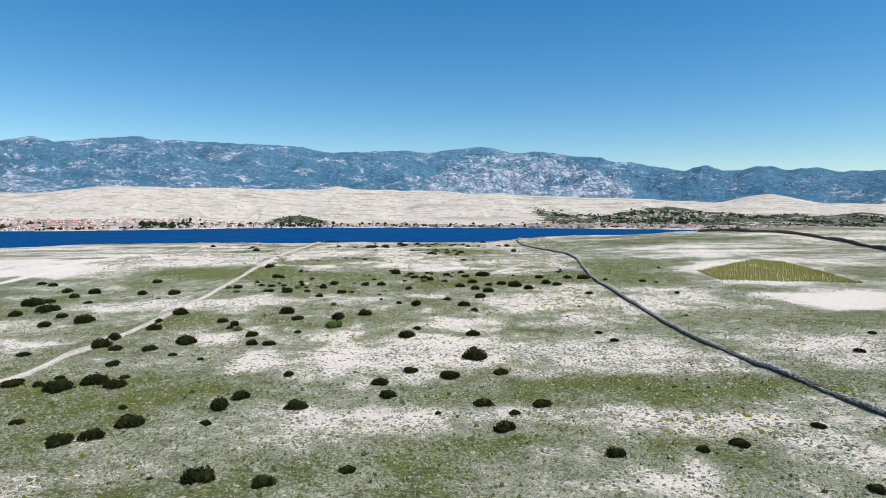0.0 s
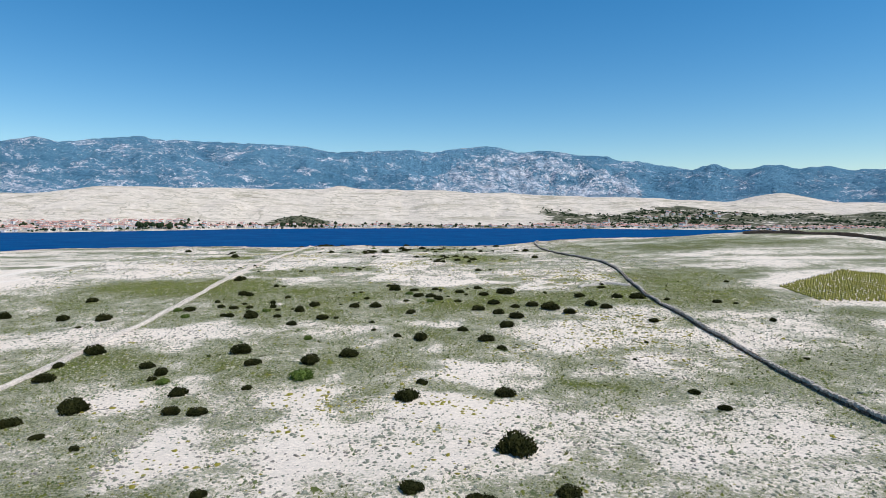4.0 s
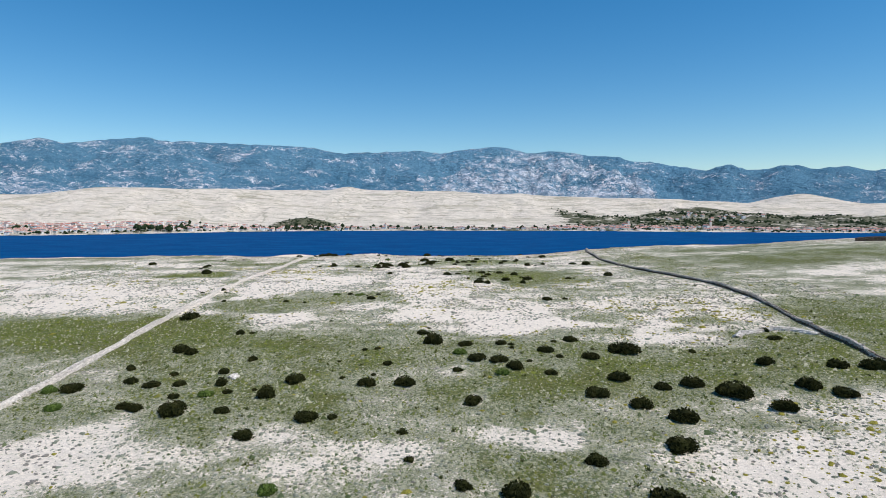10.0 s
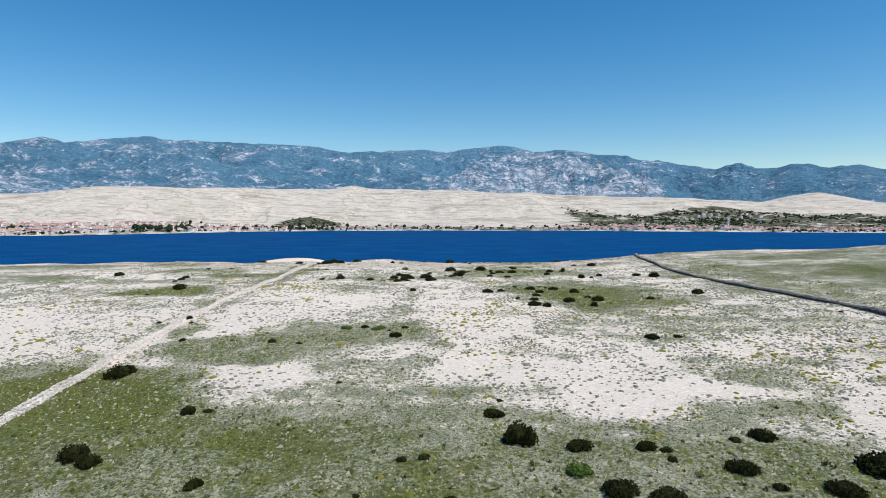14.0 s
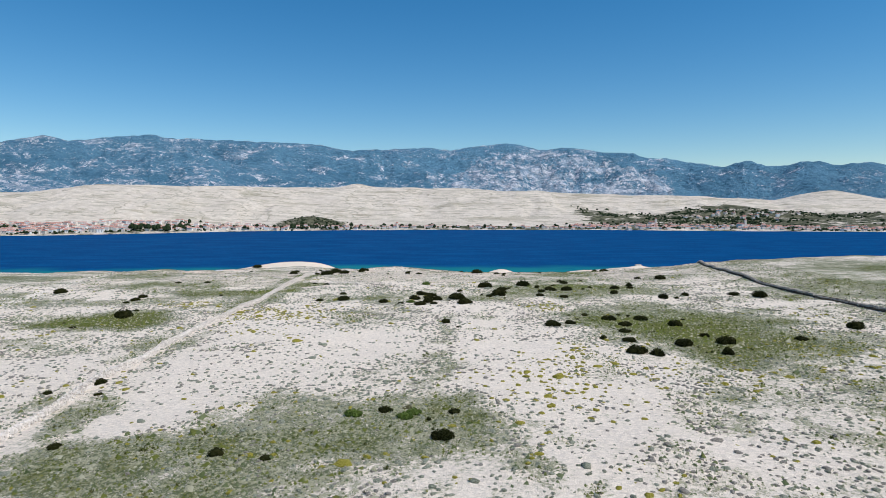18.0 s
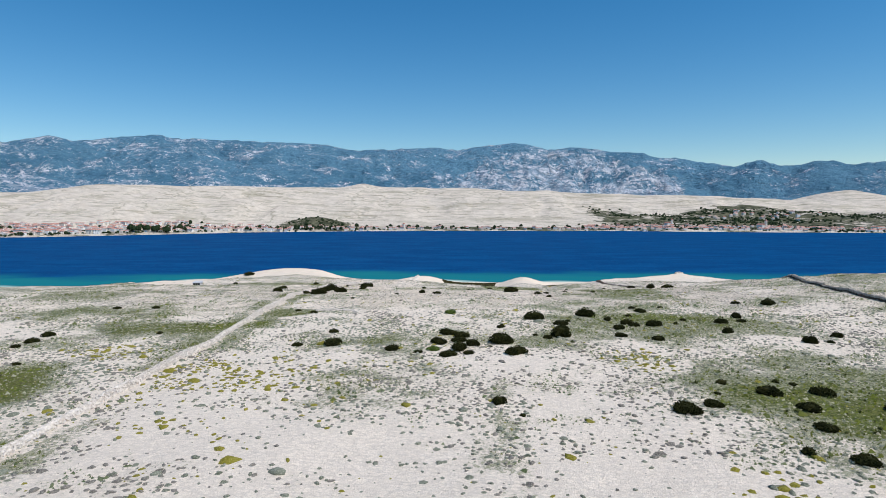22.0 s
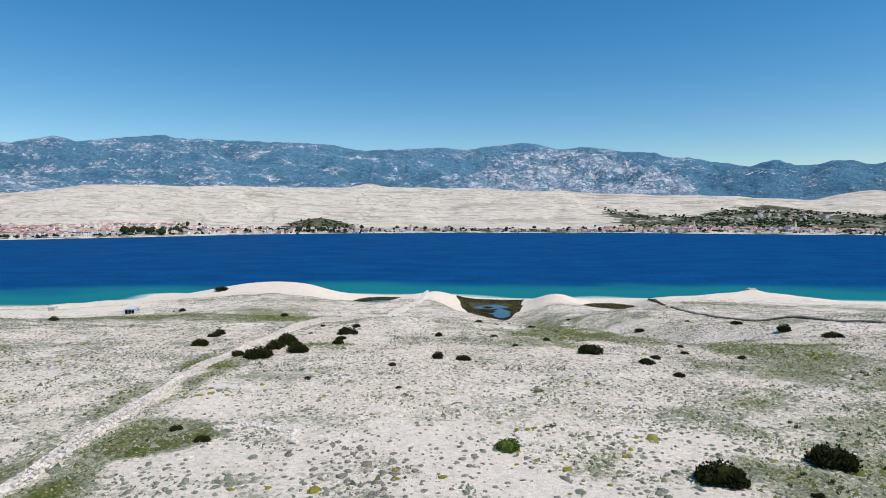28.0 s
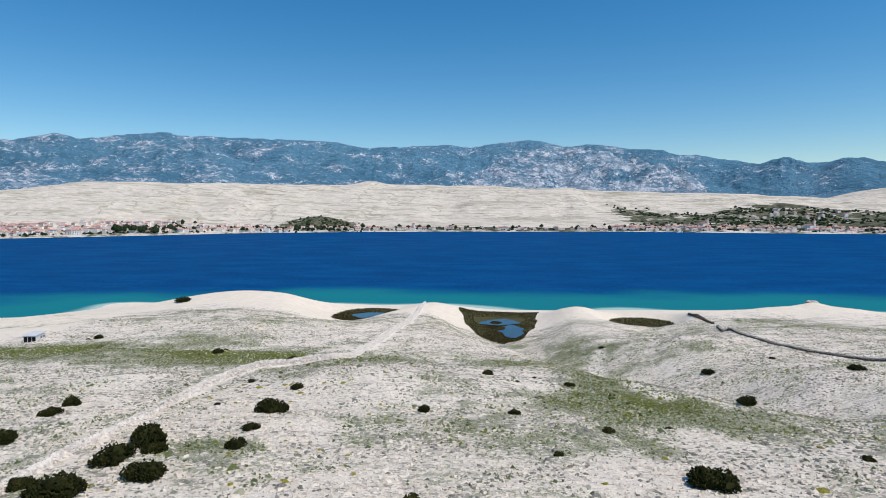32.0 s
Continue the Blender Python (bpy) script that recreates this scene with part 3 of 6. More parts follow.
gx, gy = spread(-115, 75, 0.85, -1500, 1500), spread(28, 425, 0.85, -900, 760)
GX, GY = np.meshgrid(gx, gy)
GZ = np.maximum(relief(GX, GY), -7)
ground_mesh = big_mesh("ground", np.stack([GX, GY, GZ], -1).reshape(-1, 3), grid_tris(len(gx), len(gy)), GROUND, True)
PATHS = [[(-106, 135), (-101, 155), (-94, 170), (-88, 190), (-92, 226), (-97, 245), (-101, 259), (-104, 272)], [(-116, 150), (-106, 165), (-98, 213), (-96, 230)],
         [(-9, 346), (-11, 338), (-14, 310), (-14.5, 298), (-14, 293)],
         [(-55.5, 290), (-56.4, 299), (-55, 304), (-51.5, 306.5), (-48.2, 309.5), (-47, 318), (-46.8, 330), (-46, 341), (-46, 362), (-46.2, 390), (-46, 410)]]


def near_line(x, y, line):
    best = np.full(np.shape(x), 1e9)
    for (ax, ay), (bx, by) in zip(line, line[1:]):
        u = np.clip(((x - ax) * (bx - ax) + (y - ay) * (by - ay)) / ((bx - ax) ** 2 + (by - ay) ** 2), 0, 1)
        best = np.minimum(best, np.hypot(x - ax - u * (bx - ax), y - ay - u * (by - ay)))
    return best


track = np.zeros(GX.shape)
for line in PATHS:
    track = np.maximum(track, 1 - sst(0.9, 1.7, near_line(GX, GY, line) + 0.5 * lattice(GX, GY, 4, 21)))
MEADOW = greenness(GX, GY)
give(ground_mesh, "meadow", MEADOW)
def marshy(x, y):
    """Dark wet ground in the three hollows behind the beach."""
    wide = np.interp(y, (374, 378, 383, 393, 405, 415, 418), (0.01, 1.8, 5.5, 8.8, 11.0, 12.2, 0.01))
    m = 1 - sst(0.82, 1.06, np.abs(x + 24.8 + 0.8 * lattice(x, y, 4, 26)) / wide)
    for cx, cy, a, b in ((-63, 410, 10.5, 12.5), (12, 398, 8.5, 9.0)):
        m = np.maximum(m, np.exp(-(((x - cx) / a) ** 2 + ((y - cy) / b) ** 2) ** 3))
    return m


marsh = marshy(GX, GY)
give(ground_mesh, "marsh", marsh)
give(ground_mesh, "track", track * 0.95)
def sandy(x, y):
    """Bare sand: the dune tops and the flat behind the western beach."""
    flat = sst(0, 5, -100 - 15 * (y - 331) / 73 - x + 2 * lattice(x, y, 8, 17)) * sst(334, 344, y)
    return np.maximum(sst(386, 398, y + 5 * lattice(x, y, 14, 11) - 6 * np.exp(-((x + 100) / 14) ** 2)), flat)


DUNE = sandy(GX, GY)
give(ground_mesh, "dune", DUNE)
give(ground_mesh, "karst", sst(242, 268, GY + 6 * lattice(GX, GY, 15, 25)) * (1 - DUNE))
give(ground_mesh, "bare", (1 - DUNE) * sst(60, 76, np.abs(GX + 15)))
ground = tagged(new("ground", ground_mesh), "pale limestone pasture with grey-green grass patches", "ground", kind="structure")

# ---------- sea ----------
sx, sy = spread(-250, 250, 6, -4200, 4200, 1.2), np.concatenate([np.arange(330, 640, 3.0), np.geomspace(645, 4200, 30)])
SX, SY = np.meshgrid(sx, sy)
sea_mesh = big_mesh("sea", np.stack([SX, SY, 0 * SX], -1).reshape(-1, 3), grid_tris(len(sx), len(sy)), SEA, True)
bed = height(SX, SY) + 0.5 * lattice(SX, SY, 22, 31)
give(sea_mesh, "depth", np.clip((-bed) / 6.0, -0.1, 1.2))
tagged(new("water", sea_mesh), "deep blue sea, turquoise over the shallows", "sea", kind="structure")

# ---------- far shore and pale hills ----------
SHORE = ((-1400, -900, -700, -546, -360, -200, -83, 200, 460, 700, 1000, 1600), (760, 800, 815, 848, 985, 1045, 1068, 1062, 1000, 960, 900, 850))
CREST = ((-1400, -756, -647, -492, -245, -30, 143, 260, 453, 775, 1500), (52, 63, 76, 75, 82, 78, 72, 66, 61, 50, 52))


def far_height(x, y):
    v = y - np.interp(x, *SHORE) + 10 * lattice(x, y, 60, 41)
    vc = np.interp(x, (-800, -245, 300, 900), (300, 380, 400, 560))
    u = v / vc
    p = np.interp(u, (-0.3, 0, 0.02, 0.05, 0.16, 0.30, 0.45, 0.65, 0.85, 1.0, 1.3, 3), (-0.12, 0, 0.022, 0.035, 0.075, 0.20, 0.45, 0.72, 0.92, 0.99, 0.93, 0.8))
    right = sst(120, 300, x)
    q = np.interp(u, (-0.3, 0, 0.02, 0.05, 0.2, 0.40, 0.6, 0.8, 0.95, 1.05, 1.3, 3), (-0.12, 0, 0.022, 0.035, 0.12, 0.30, 0.42, 0.66, 0.93, 0.99, 0.93, 0.8))
    z = np.interp(x, *CREST) * (p * (1 - right) + q * right)
    gully = np.abs(lattice(x + 30 * lattice(x, y, 130, 44), y * 0.4, 55, 42)) + 0.5 * np.abs(lattice(x, y * 0.5, 24, 43))
    z = z - 7.5 * (1 - gully) * sst(0.15, 0.5, u) * (1 - sst(0.8, 1.05, u)) + 2.0 * lattice(x, y, 40, 45) * sst(0.2, 0.5, u)
    z = z + bump(x, y, -262, 1090, 48, 26, 12, 12) + bump(x, y, 969, 1800, 115, 120, 0, 36) + bump(x, y, -245, 1416, 26, 40, 0, 5)
    return z + bump(x, y, 470, 1215, 120, 40, -12, 8)


def far_green(x, y):
    v = y - np.interp(x, *SHORE)
    g = 0.75 * np.exp(-(((x + 262) / 62) ** 4 + ((y - 1085) / 34) ** 4))
    g = g + 0.64 * sst(135, 230, x) * sst(14, 40, v) * (1 - sst(0, 60, v - 215 - 130 * sst(280, 480, x) + 40 * lattice(x, y, 90, 46)))
    return np.clip(g + 0.85 * sst(8, 16, v) * (1 - sst(34, 50, v)) * sst(-160, -60, x) * (1 - sst(150, 300, x)) + 0.45 * (1 - sst(30, 60, v)), 0, 1)


fx, fy = spread(-900, 900, 7, -3200, 3200, 1.12), np.concatenate([np.arange(740, 1560, 6.0), np.geomspace(1570, 3000, 26)])
FX, FY = np.meshgrid(fx, fy)
far_mesh = big_mesh("far_shore", np.stack([FX, FY, far_height(FX, FY)], -1).reshape(-1, 3), grid_tris(len(fx), len(fy)), HILLS, True)
give(far_mesh, "green", far_green(FX, FY))
tagged(new("far_shore", far_mesh), "bare pale karst hills with scrub above the shore", "hills", kind="structure")

# ---------- mountains ----------
RIDGE = ((0, 30, 105, 150, 220, 295, 340, 360, 480, 550, 600, 650, 708, 792, 836, 871, 937, 965, 995, 1030, 1074, 1110, 1164, 1191, 1236, 1272, 1307, 1339, 1380, 1416, 1442, 1487, 1523, 1563, 1586, 1626, 1668),
         (246, 248, 237, 246, 239, 236, 243, 241, 248, 250, 254, 264, 262, 259, 263, 255, 248, 253, 263, 259, 258, 265, 265, 274, 276, 284, 287, 293, 281, 291, 292, 281, 281, 288, 283, 280, 288))
FOCAL, FAR_R = 1055.6, 3060.0
ridge_az = np.degrees(np.arctan((np.array(RIDGE[0]) - 784) / FOCAL)) - 3.66
ridge_z = 31.5 + (370 - np.array(RIDGE[1])) / FOCAL * FAR_R * np.cos(radians(1) * (ridge_az + 3.66))
az, rr = np.radians(np.arange(-60, 60.01, 0.15)), np.linspace(0, 1.03, 80)
AZ, RR = np.meshgrid(az, rr)
RAD = 1900 + (FAR_R - 1900) * RR
MX, MY = -30 + RAD * np.sin(AZ), 240 + RAD * np.cos(AZ)
crest = np.interp(np.degrees(AZ), ridge_az, ridge_z) + 4 * lattice(np.degrees(AZ) * 100, 0 * AZ, 45, 51)
fold = sum(np.abs(lattice(MX, MY, s, 52 + i)) / 2 ** i for i, s in enumerate((290, 145, 72, 36, 18)))
slope = np.interp(RR, (0, 0.35, 0.5, 0.62, 0.78, 0.9, 1.0, 1.15), (0.0, 0.22, 0.42, 0.62, 0.80, 0.92, 1.0, 0.8))
MZ = crest * slope + 105 * (fold - 0.85) * slope * (1 - sst(0.72, 0.99, RR)) + 6 * (fold - 0.85) * sst(0.7, 0.9, RR)
px_of = np.tan(AZ + radians(3.66)) * FOCAL + 784
wob = 14 * lattice(MX, MY, 180, 58)
face = sst(-14, 14, px_of - 800 - 100 * sst(0.5, 0.9, RR) + wob) * (1 - sst(-10, 10, px_of - 1252 + 150 * sst(0.45, 0.92, RR) + wob))
MZ = MZ + face * (26 * np.abs(lattice(MX, MY, 52, 59)) + 15 * np.abs(lattice(MX, MY, 24, 60)) - 14) * (1 - sst(0.8, 0.97, RR))
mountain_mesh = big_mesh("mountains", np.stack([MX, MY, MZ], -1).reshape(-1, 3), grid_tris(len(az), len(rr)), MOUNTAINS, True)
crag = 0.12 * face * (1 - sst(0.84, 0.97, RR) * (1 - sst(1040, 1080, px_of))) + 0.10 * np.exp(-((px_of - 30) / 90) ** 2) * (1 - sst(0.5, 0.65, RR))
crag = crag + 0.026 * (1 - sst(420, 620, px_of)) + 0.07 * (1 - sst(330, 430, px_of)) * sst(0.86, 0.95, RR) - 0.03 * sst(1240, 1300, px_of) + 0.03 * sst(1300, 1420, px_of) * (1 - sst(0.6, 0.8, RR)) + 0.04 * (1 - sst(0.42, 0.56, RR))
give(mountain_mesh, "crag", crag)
tagged(new("mountains", mountain_mesh), "limestone mountain range with grey crags, blue haze painted into its colour", "mountains", kind="structure")


# ---------- junipers ----------
def juniper_crown(seed, lobes, sprays, flat=0.62):
    """A crown of needle sprays over several lobes, one metre wide."""
    r = np.random.RandomState(seed)
    co, tri = [], []
    spots = [(0, 0, 0.0, 0.36)] + [(0.26 * math.cos(a), 0.26 * math.sin(a), r.uniform(-0.03, 0.03), r.uniform(0.2, 0.3)) for a in np.arange(lobes) * 2 * math.pi / lobes + r.uniform(0, 1, lobes)]
    for i in range(sprays):
        cx, cy, cz, rad = spots[r.randint(len(spots))]
        a, e = r.uniform(0, 2 * math.pi), math.asin(r.uniform(-0.15, 1))
        d = Vector((math.cos(a) * math.cos(e), math.sin(a) * math.cos(e), math.sin(e)))
        base = Vector((cx, cy, 0.06 + cz)) + Vector((d.x * rad, d.y * rad, d.z * rad * flat * 1.9)) * r.uniform(0.72, 0.95)
        up = (d + Vector((r.uniform(-0.5, 0.5), r.uniform(-0.5, 0.5), r.uniform(0.3, 1.0)))).normalized()
        side = up.orthogonal().normalized()
        other = up.cross(side)
        l, w = r.uniform(0.045, 0.095), r.uniform(0.026, 0.046)
        n = len(co)
        for k in range(3):
            b = 2.1 * k + a
            co.append(base + (side * math.cos(b) + other * math.sin(b)) * w + up * l * 0.25)
        co.append(base + up * l)
        tri += [(n, n + 1, n + 3), (n + 1, n + 2, n + 3), (n + 2, n, n + 3)]
    for cx, cy, cz, rad in spots:
        n = len(co)
        co.append((cx, cy, 0.06 + cz + rad * flat * 1.55))
        for ring, (f, h) in enumerate(((0.55, 0.85), (0.8, 0.4), (0.72, 0.0))):
            for k in range(7):
                b = k * 2 * math.pi / 7
                j = r.uniform(0.85, 1.1)
                co.append((cx + rad * f * j * math.cos(b), cy + rad * f * j * math.sin(b), 0.03 + cz * 0.5 + rad * flat * 1.9 * h * 0.85))
        for k in range(7):
            q = (k + 1) % 7
            tri.append((n, n + 1 + k, n + 1 + q))
            for ring in (0, 7):
                tri += [(n + 1 + ring + k, n + 8 + ring + k, n + 8 + ring + q), (n + 1 + ring + k, n + 8 + ring + q, n + 1 + ring + q)]
    return [tuple(c) for c in co], tri


def stem_mesh(name, material, height_m=0.3, radius=0.05):
    bm = bmesh.new()
    bmesh.ops.create_cone(bm, cap_ends=True, segments=7, radius1=radius, radius2=radius * 0.5, depth=height_m)
    bmesh.ops.translate(bm, verts=bm.verts, vec=(0, 0, height_m / 2 - 0.1))
    me = bpy.data.meshes.new(name)
    bm.to_mesh(me)
    bm.free()
    me.materials.append(material)
    return me


STEM = stem_mesh("stem", BARK)
CROWNS = []
for seed, lobes, n, flat in ((1, 4, 640, 0.62), (2, 5, 700, 0.52), (3, 3, 620, 0.72), (4, 6, 740, 0.46), (5, 4, 660, 0.58)):
    co, tri = juniper_crown(seed, lobes, n, flat)
    CROWNS.append(big_mesh("crown", co, tri, JUNIPER))
co, tri = juniper_crown(9, 5, 640, 0.55)
LOW_CROWNS = []
for seed in (11, 12, 13):
    low_co, low_tri = juniper_crown(seed, 4, 340, 0.6)
    LOW_CROWNS.append(big_mesh("crown", low_co, low_tri, JUNIPER))
FRESH_CROWN = big_mesh("crown", co, tri, FRESH)
pick = random.Random(7)


def ground_at(x, y):
    return float(relief(np.array([x]), np.array([y]))[0])


def shrub(name, crown, x, y, wide, label, category, group):
    bush = new(name)
    bush.matrix_basis = pose(x, y, ground_at(x, y) - 0.04, 0, 0, pick.uniform(0, 360)) @ Matrix.Diagonal((wide * 1.02, wide * pick.uniform(0.85, 1.1), wide * pick.uniform(0.75, 1.05), 1))
    part("crown", crown, None, bush)
    part("stem", STEM, None, bush)
    return tagged(bush, label, category, group)


GREEN_SPOTS = [(-33.5, 96.5, 1.7), (-20.8, 112.5, 1.4), (-17.9, 97.0, 2.8), (-31.5, 129.0, 1.5), (-47, 130.5, 1.6), (-44, 126.4, 1.5), (-8.3, 139.8, 1.6), (-4.2, 133.0, 1.4), (-28.5, 174.9, 1.3), (-25.0, 174.6, 1.2),
               (-27.8, 243.6, 1.5), (-28.9, 223.4, 1.3), (-24.5, 175.5, 1.1)]


def juniper_patch(spots):
    for x, y, wide in spots:
        if any(math.hypot(x - a, y - b) < 1.5 for a, b, _ in GREEN_SPOTS):
            continue
        if wide < 1.05:
            shrub("low_shrub", LOW_CROWNS[pick.randrange(3)], x, y, wide, "small dark green shrub on stony pasture", "shrub", "shrubs on the pasture")
        else:
            shrub("juniper_bush", CROWNS[pick.randrange(5)], x, y, wide, "rounded dark green juniper bush on stony pasture", "juniper", "junipers on the pasture")


juniper_patch([(-12.5, 40.3, 1.8), (-17.2, 40.8, 2.2), (-6.9, 42.4, 1.3), (13.5, 45.2, 1.7), (20.7, 46.1, 1.2), (24.0, 46.9, 1.6), (-31.3, 47.6, 2.5), (-29.3, 48.9, 2.1), (5.5, 51.1, 2.0), (-27.9, 52.0, 2.5), (-21.1, 52.2, 1.1), (-38.5, 52.8, 1.4), (6.9, 55.5, 1.2), (-21.7, 56.9, 2.2), (-14.4, 57.4, 2.4), (9.8, 57.9, 2.0), (4.1, 58.3, 1.9)])
juniper_patch([(-20.8, 60.5, 2.0), (-5.6, 60.7, 1.9), (-41.6, 63.5, 3.1), (-36.0, 64.4, 2.5), (-44.8, 65.1, 1.5), (-48.1, 65.8, 2.5), (-7.0, 65.9, 2.0), (-39.1, 66.0, 2.9), (1.0, 68.2, 2.4), (-18.3, 69.7, 1.5), (6.9, 69.9, 2.0), (-3.7, 70.4, 1.9), (53.6, 75.7, 1.5), (-42.5, 75.9, 1.9), (4.2, 77.4, 3.3), (-32.4, 78.8, 1.1), (-37.2, 81.3, 1.4), (-58.0, 81.5, 1.9), (-41.8, 84.1, 2.1), (-47.0, 84.7, 2.0)])
juniper_patch([(-50.4, 86.6, 3.0), (63.3, 86.8, 1.2), (25.3, 86.9, 1.4), (-28.1, 87.2, 1.8), (-25.7, 87.3, 2.1), (-38.4, 88.2, 3.4), (-5.4, 90.4, 2.8), (24.1, 91.0, 1.3), (-50.8, 91.2, 2.5), (4.7, 91.5, 2.2), (-30.1, 93.0, 2.2), (-23.1, 94.2, 1.3), (-4.1, 94.8, 1.3), (-35.2, 97.4, 1.2), (-47.7, 97.7, 2.6), (-17.8, 98.1, 2.8), (-35.1, 99.6, 2.0), (-67.8, 100.7, 2.5), (42.0, 101.7, 0.8), (-18.0, 102.0, 2.4), (-25.1, 102.1, 2.0), (-38.0, 102.1, 2.0), (21.6, 102.6, 0.6), (-49.5, 102.7, 1.8), (-62.5, 103.1, 3.4), (-13.8, 104.6, 2.5)])
juniper_patch([(-68.4, 106.2, 2.4), (-27.9, 106.7, 2.8), (5.8, 107.1, 1.4), (-77.7, 107.5, 2.3), (-47.6, 107.6, 3.0), (25.3, 109.4, 0.7), (-74.1, 110.9, 4.2), (4.0, 111.1, 2.4), (-5.0, 111.6, 2.3), (-8.3, 112.7, 1.4), (-80.0, 115.7, 4.0), (0.9, 116.2, 1.7), (46.6, 117.8, 1.4), (29.1, 117.9, 1.6), (7.4, 118.1, 2.3), (-70.7, 118.2, 1.8), (-78.9, 118.8, 2.3)])
juniper_patch([(-25.0, 120.3, 1.7), (-12.9, 120.9, 1.0), (9.5, 122.9, 2.4), (-20.9, 123.5, 2.1), (-18.9, 123.7, 1.0), (18.1, 124.1, 2.2), (-77.4, 124.2, 2.1), (-32.8, 125.0, 2.7), (-28.6, 125.3, 1.4), (6.9, 125.6, 2.0), (-57.0, 125.8, 3.1), (-36.4, 125.8, 1.5), (24.4, 126.3, 2.3), (-37.7, 126.4, 1.4), (-64.0, 126.5, 2.3), (-7.3, 127.0, 2.0), (15.6, 127.5, 3.0), (3.7, 127.9, 2.3), (22.4, 128.3, 2.3), (-75.2, 128.4, 2.7), (-34.3, 128.5, 1.1), (46.5, 129.0, 0.9), (43.6, 129.5, 1.6), (10.1, 129.6, 1.6), (-82.2, 129.8, 2.7), (12.9, 130.1, 2.2), (-45.1, 131.0, 2.0), (-46.8, 131.1, 1.5), (-17.1, 131.3, 1.9), (6.6, 131.4, 2.2)])
juniper_patch([(36.0, 131.4, 1.3), (-24.1, 131.7, 2.0), (-35.3, 131.8, 1.2), (-31.2, 131.8, 1.6), (-40.5, 132.8, 1.7), (-19.8, 132.9, 0.7), (0.5, 133.0, 1.3), (31.5, 133.1, 2.8), (28.0, 133.3, 2.0), (-16.8, 133.5, 0.6), (-8.5, 134.4, 1.1), (-2.8, 134.5, 2.0), (-37.1, 134.6, 0.9), (21.9, 134.8, 1.9), (-32.1, 134.9, 1.2)])
juniper_patch([(-1.2, 136.3, 0.7), (-4.3, 136.5, 2.0), (-15.8, 136.6, 1.1), (-89.8, 136.7, 2.3), (-42.7, 136.8, 1.3), (5.2, 137.1, 2.1), (-20.9, 137.1, 0.5), (-6.6, 137.3, 2.1), (2.1, 137.5, 0.9), (-93.2, 138.0, 2.1), (-30.5, 138.6, 1.2), (0.9, 139.5, 1.8), (9.3, 139.7, 3.4), (-2.6, 140.6, 0.7), (-67.8, 140.6, 2.2), (-18.8, 141.2, 0.7), (-38.3, 141.3, 1.5), (-17.4, 141.4, 0.8), (-2.6, 141.8, 0.8), (-39.9, 142.3, 2.0), (-3.7, 142.2, 1.3), (-7.7, 142.9, 1.7), (2.5, 143.7, 0.9), (-11.4, 143.9, 2.5), (4.5, 144.2, 1.8), (28.3, 145.4, 1.7), (-12.7, 148.4, 1.5), (-35.5, 149.0, 1.3), (-34.1, 149.2, 0.8), (54.3, 149.4, 1.2)])
juniper_patch([(29.6, 149.9, 1.4)])
juniper_patch([(-12.1, 151.6, 0.6), (-46.0, 158.3, 2.7), (6.0, 171.3, 1.7), (-22.4, 171.4, 1.5), (8.9, 171.6, 1.0), (-23.4, 174.2, 0.5), (-21.7, 175.6, 0.9), (-26.5, 175.8, 1.0), (-49.2, 179.7, 0.7), (-51.6, 181.5, 0.7), (-50.8, 182.5, 1.1), (34.8, 184.6, 0.7)])
juniper_patch([(-2.4, 192.7, 1.5), (4.7, 193.6, 1.4), (-4.1, 193.6, 2.1), (1.4, 196.5, 1.9), (6.0, 197.2, 2.0), (-3.5, 198.2, 1.6), (14.5, 198.7, 1.3), (-6.0, 199.3, 1.0), (5.2, 200.5, 1.1), (-2.6, 203.5, 1.5), (-21.7, 204.7, 0.5)])
juniper_patch([(24.3, 205.2, 2.0), (-10.4, 205.8, 2.2), (-69.1, 206.6, 0.8), (4.2, 206.8, 1.6), (-23.2, 207.0, 1.1), (-1.6, 207.2, 1.7), (-8.1, 207.2, 1.5), (-6.7, 210.1, 0.6), (-2.7, 210.5, 1.9), (6.5, 210.6, 0.6), (1.3, 210.7, 1.7), (0.3, 212.8, 0.7), (-0.8, 213.4, 0.7), (-66.9, 213.8, 2.4), (-68.2, 219.2, 0.9), (-27.3, 221.0, 1.7), (-20.8, 221.6, 2.3), (-25.4, 221.9, 1.2), (-30.2, 222.3, 0.9), (-32.9, 223.3, 1.6), (-26.3, 223.4, 1.9), (-27.8, 223.7, 0.9), (-29.5, 224.0, 1.0), (-23.2, 224.6, 0.6)])
juniper_patch([(-39.3, 225.2, 2.0), (-43.0, 225.4, 1.2), (-73.4, 225.9, 1.1), (-28.5, 226.2, 1.8), (-21.9, 226.8, 2.7), (-26.3, 227.0, 1.9), (11.6, 227.1, 0.8), (9.7, 227.2, 1.6), (-73.1, 227.8, 1.5), (24.6, 227.9, 2.2), (-16.9, 228.4, 1.1), (-5.2, 228.7, 1.5), (-22.0, 229.1, 1.5), (-15.4, 229.4, 2.5), (-18.1, 229.8, 0.7), (13.8, 229.9, 1.3), (-8.8, 230.0, 1.5), (-27.0, 230.0, 1.3), (21.7, 230.3, 1.8), (3.2, 231.8, 1.4), (-73.6, 231.1, 1.7), (-40.6, 231.6, 1.2), (-60.9, 231.8, 0.9), (-14.7, 232.1, 1.6), (-8.1, 233.9, 1.6), (-21.6, 234.0, 1.2), (-3.8, 235.1, 1.9), (-5.9, 235.4, 1.5), (-14.5, 235.6, 1.8), (-0.9, 236.3, 0.8)])
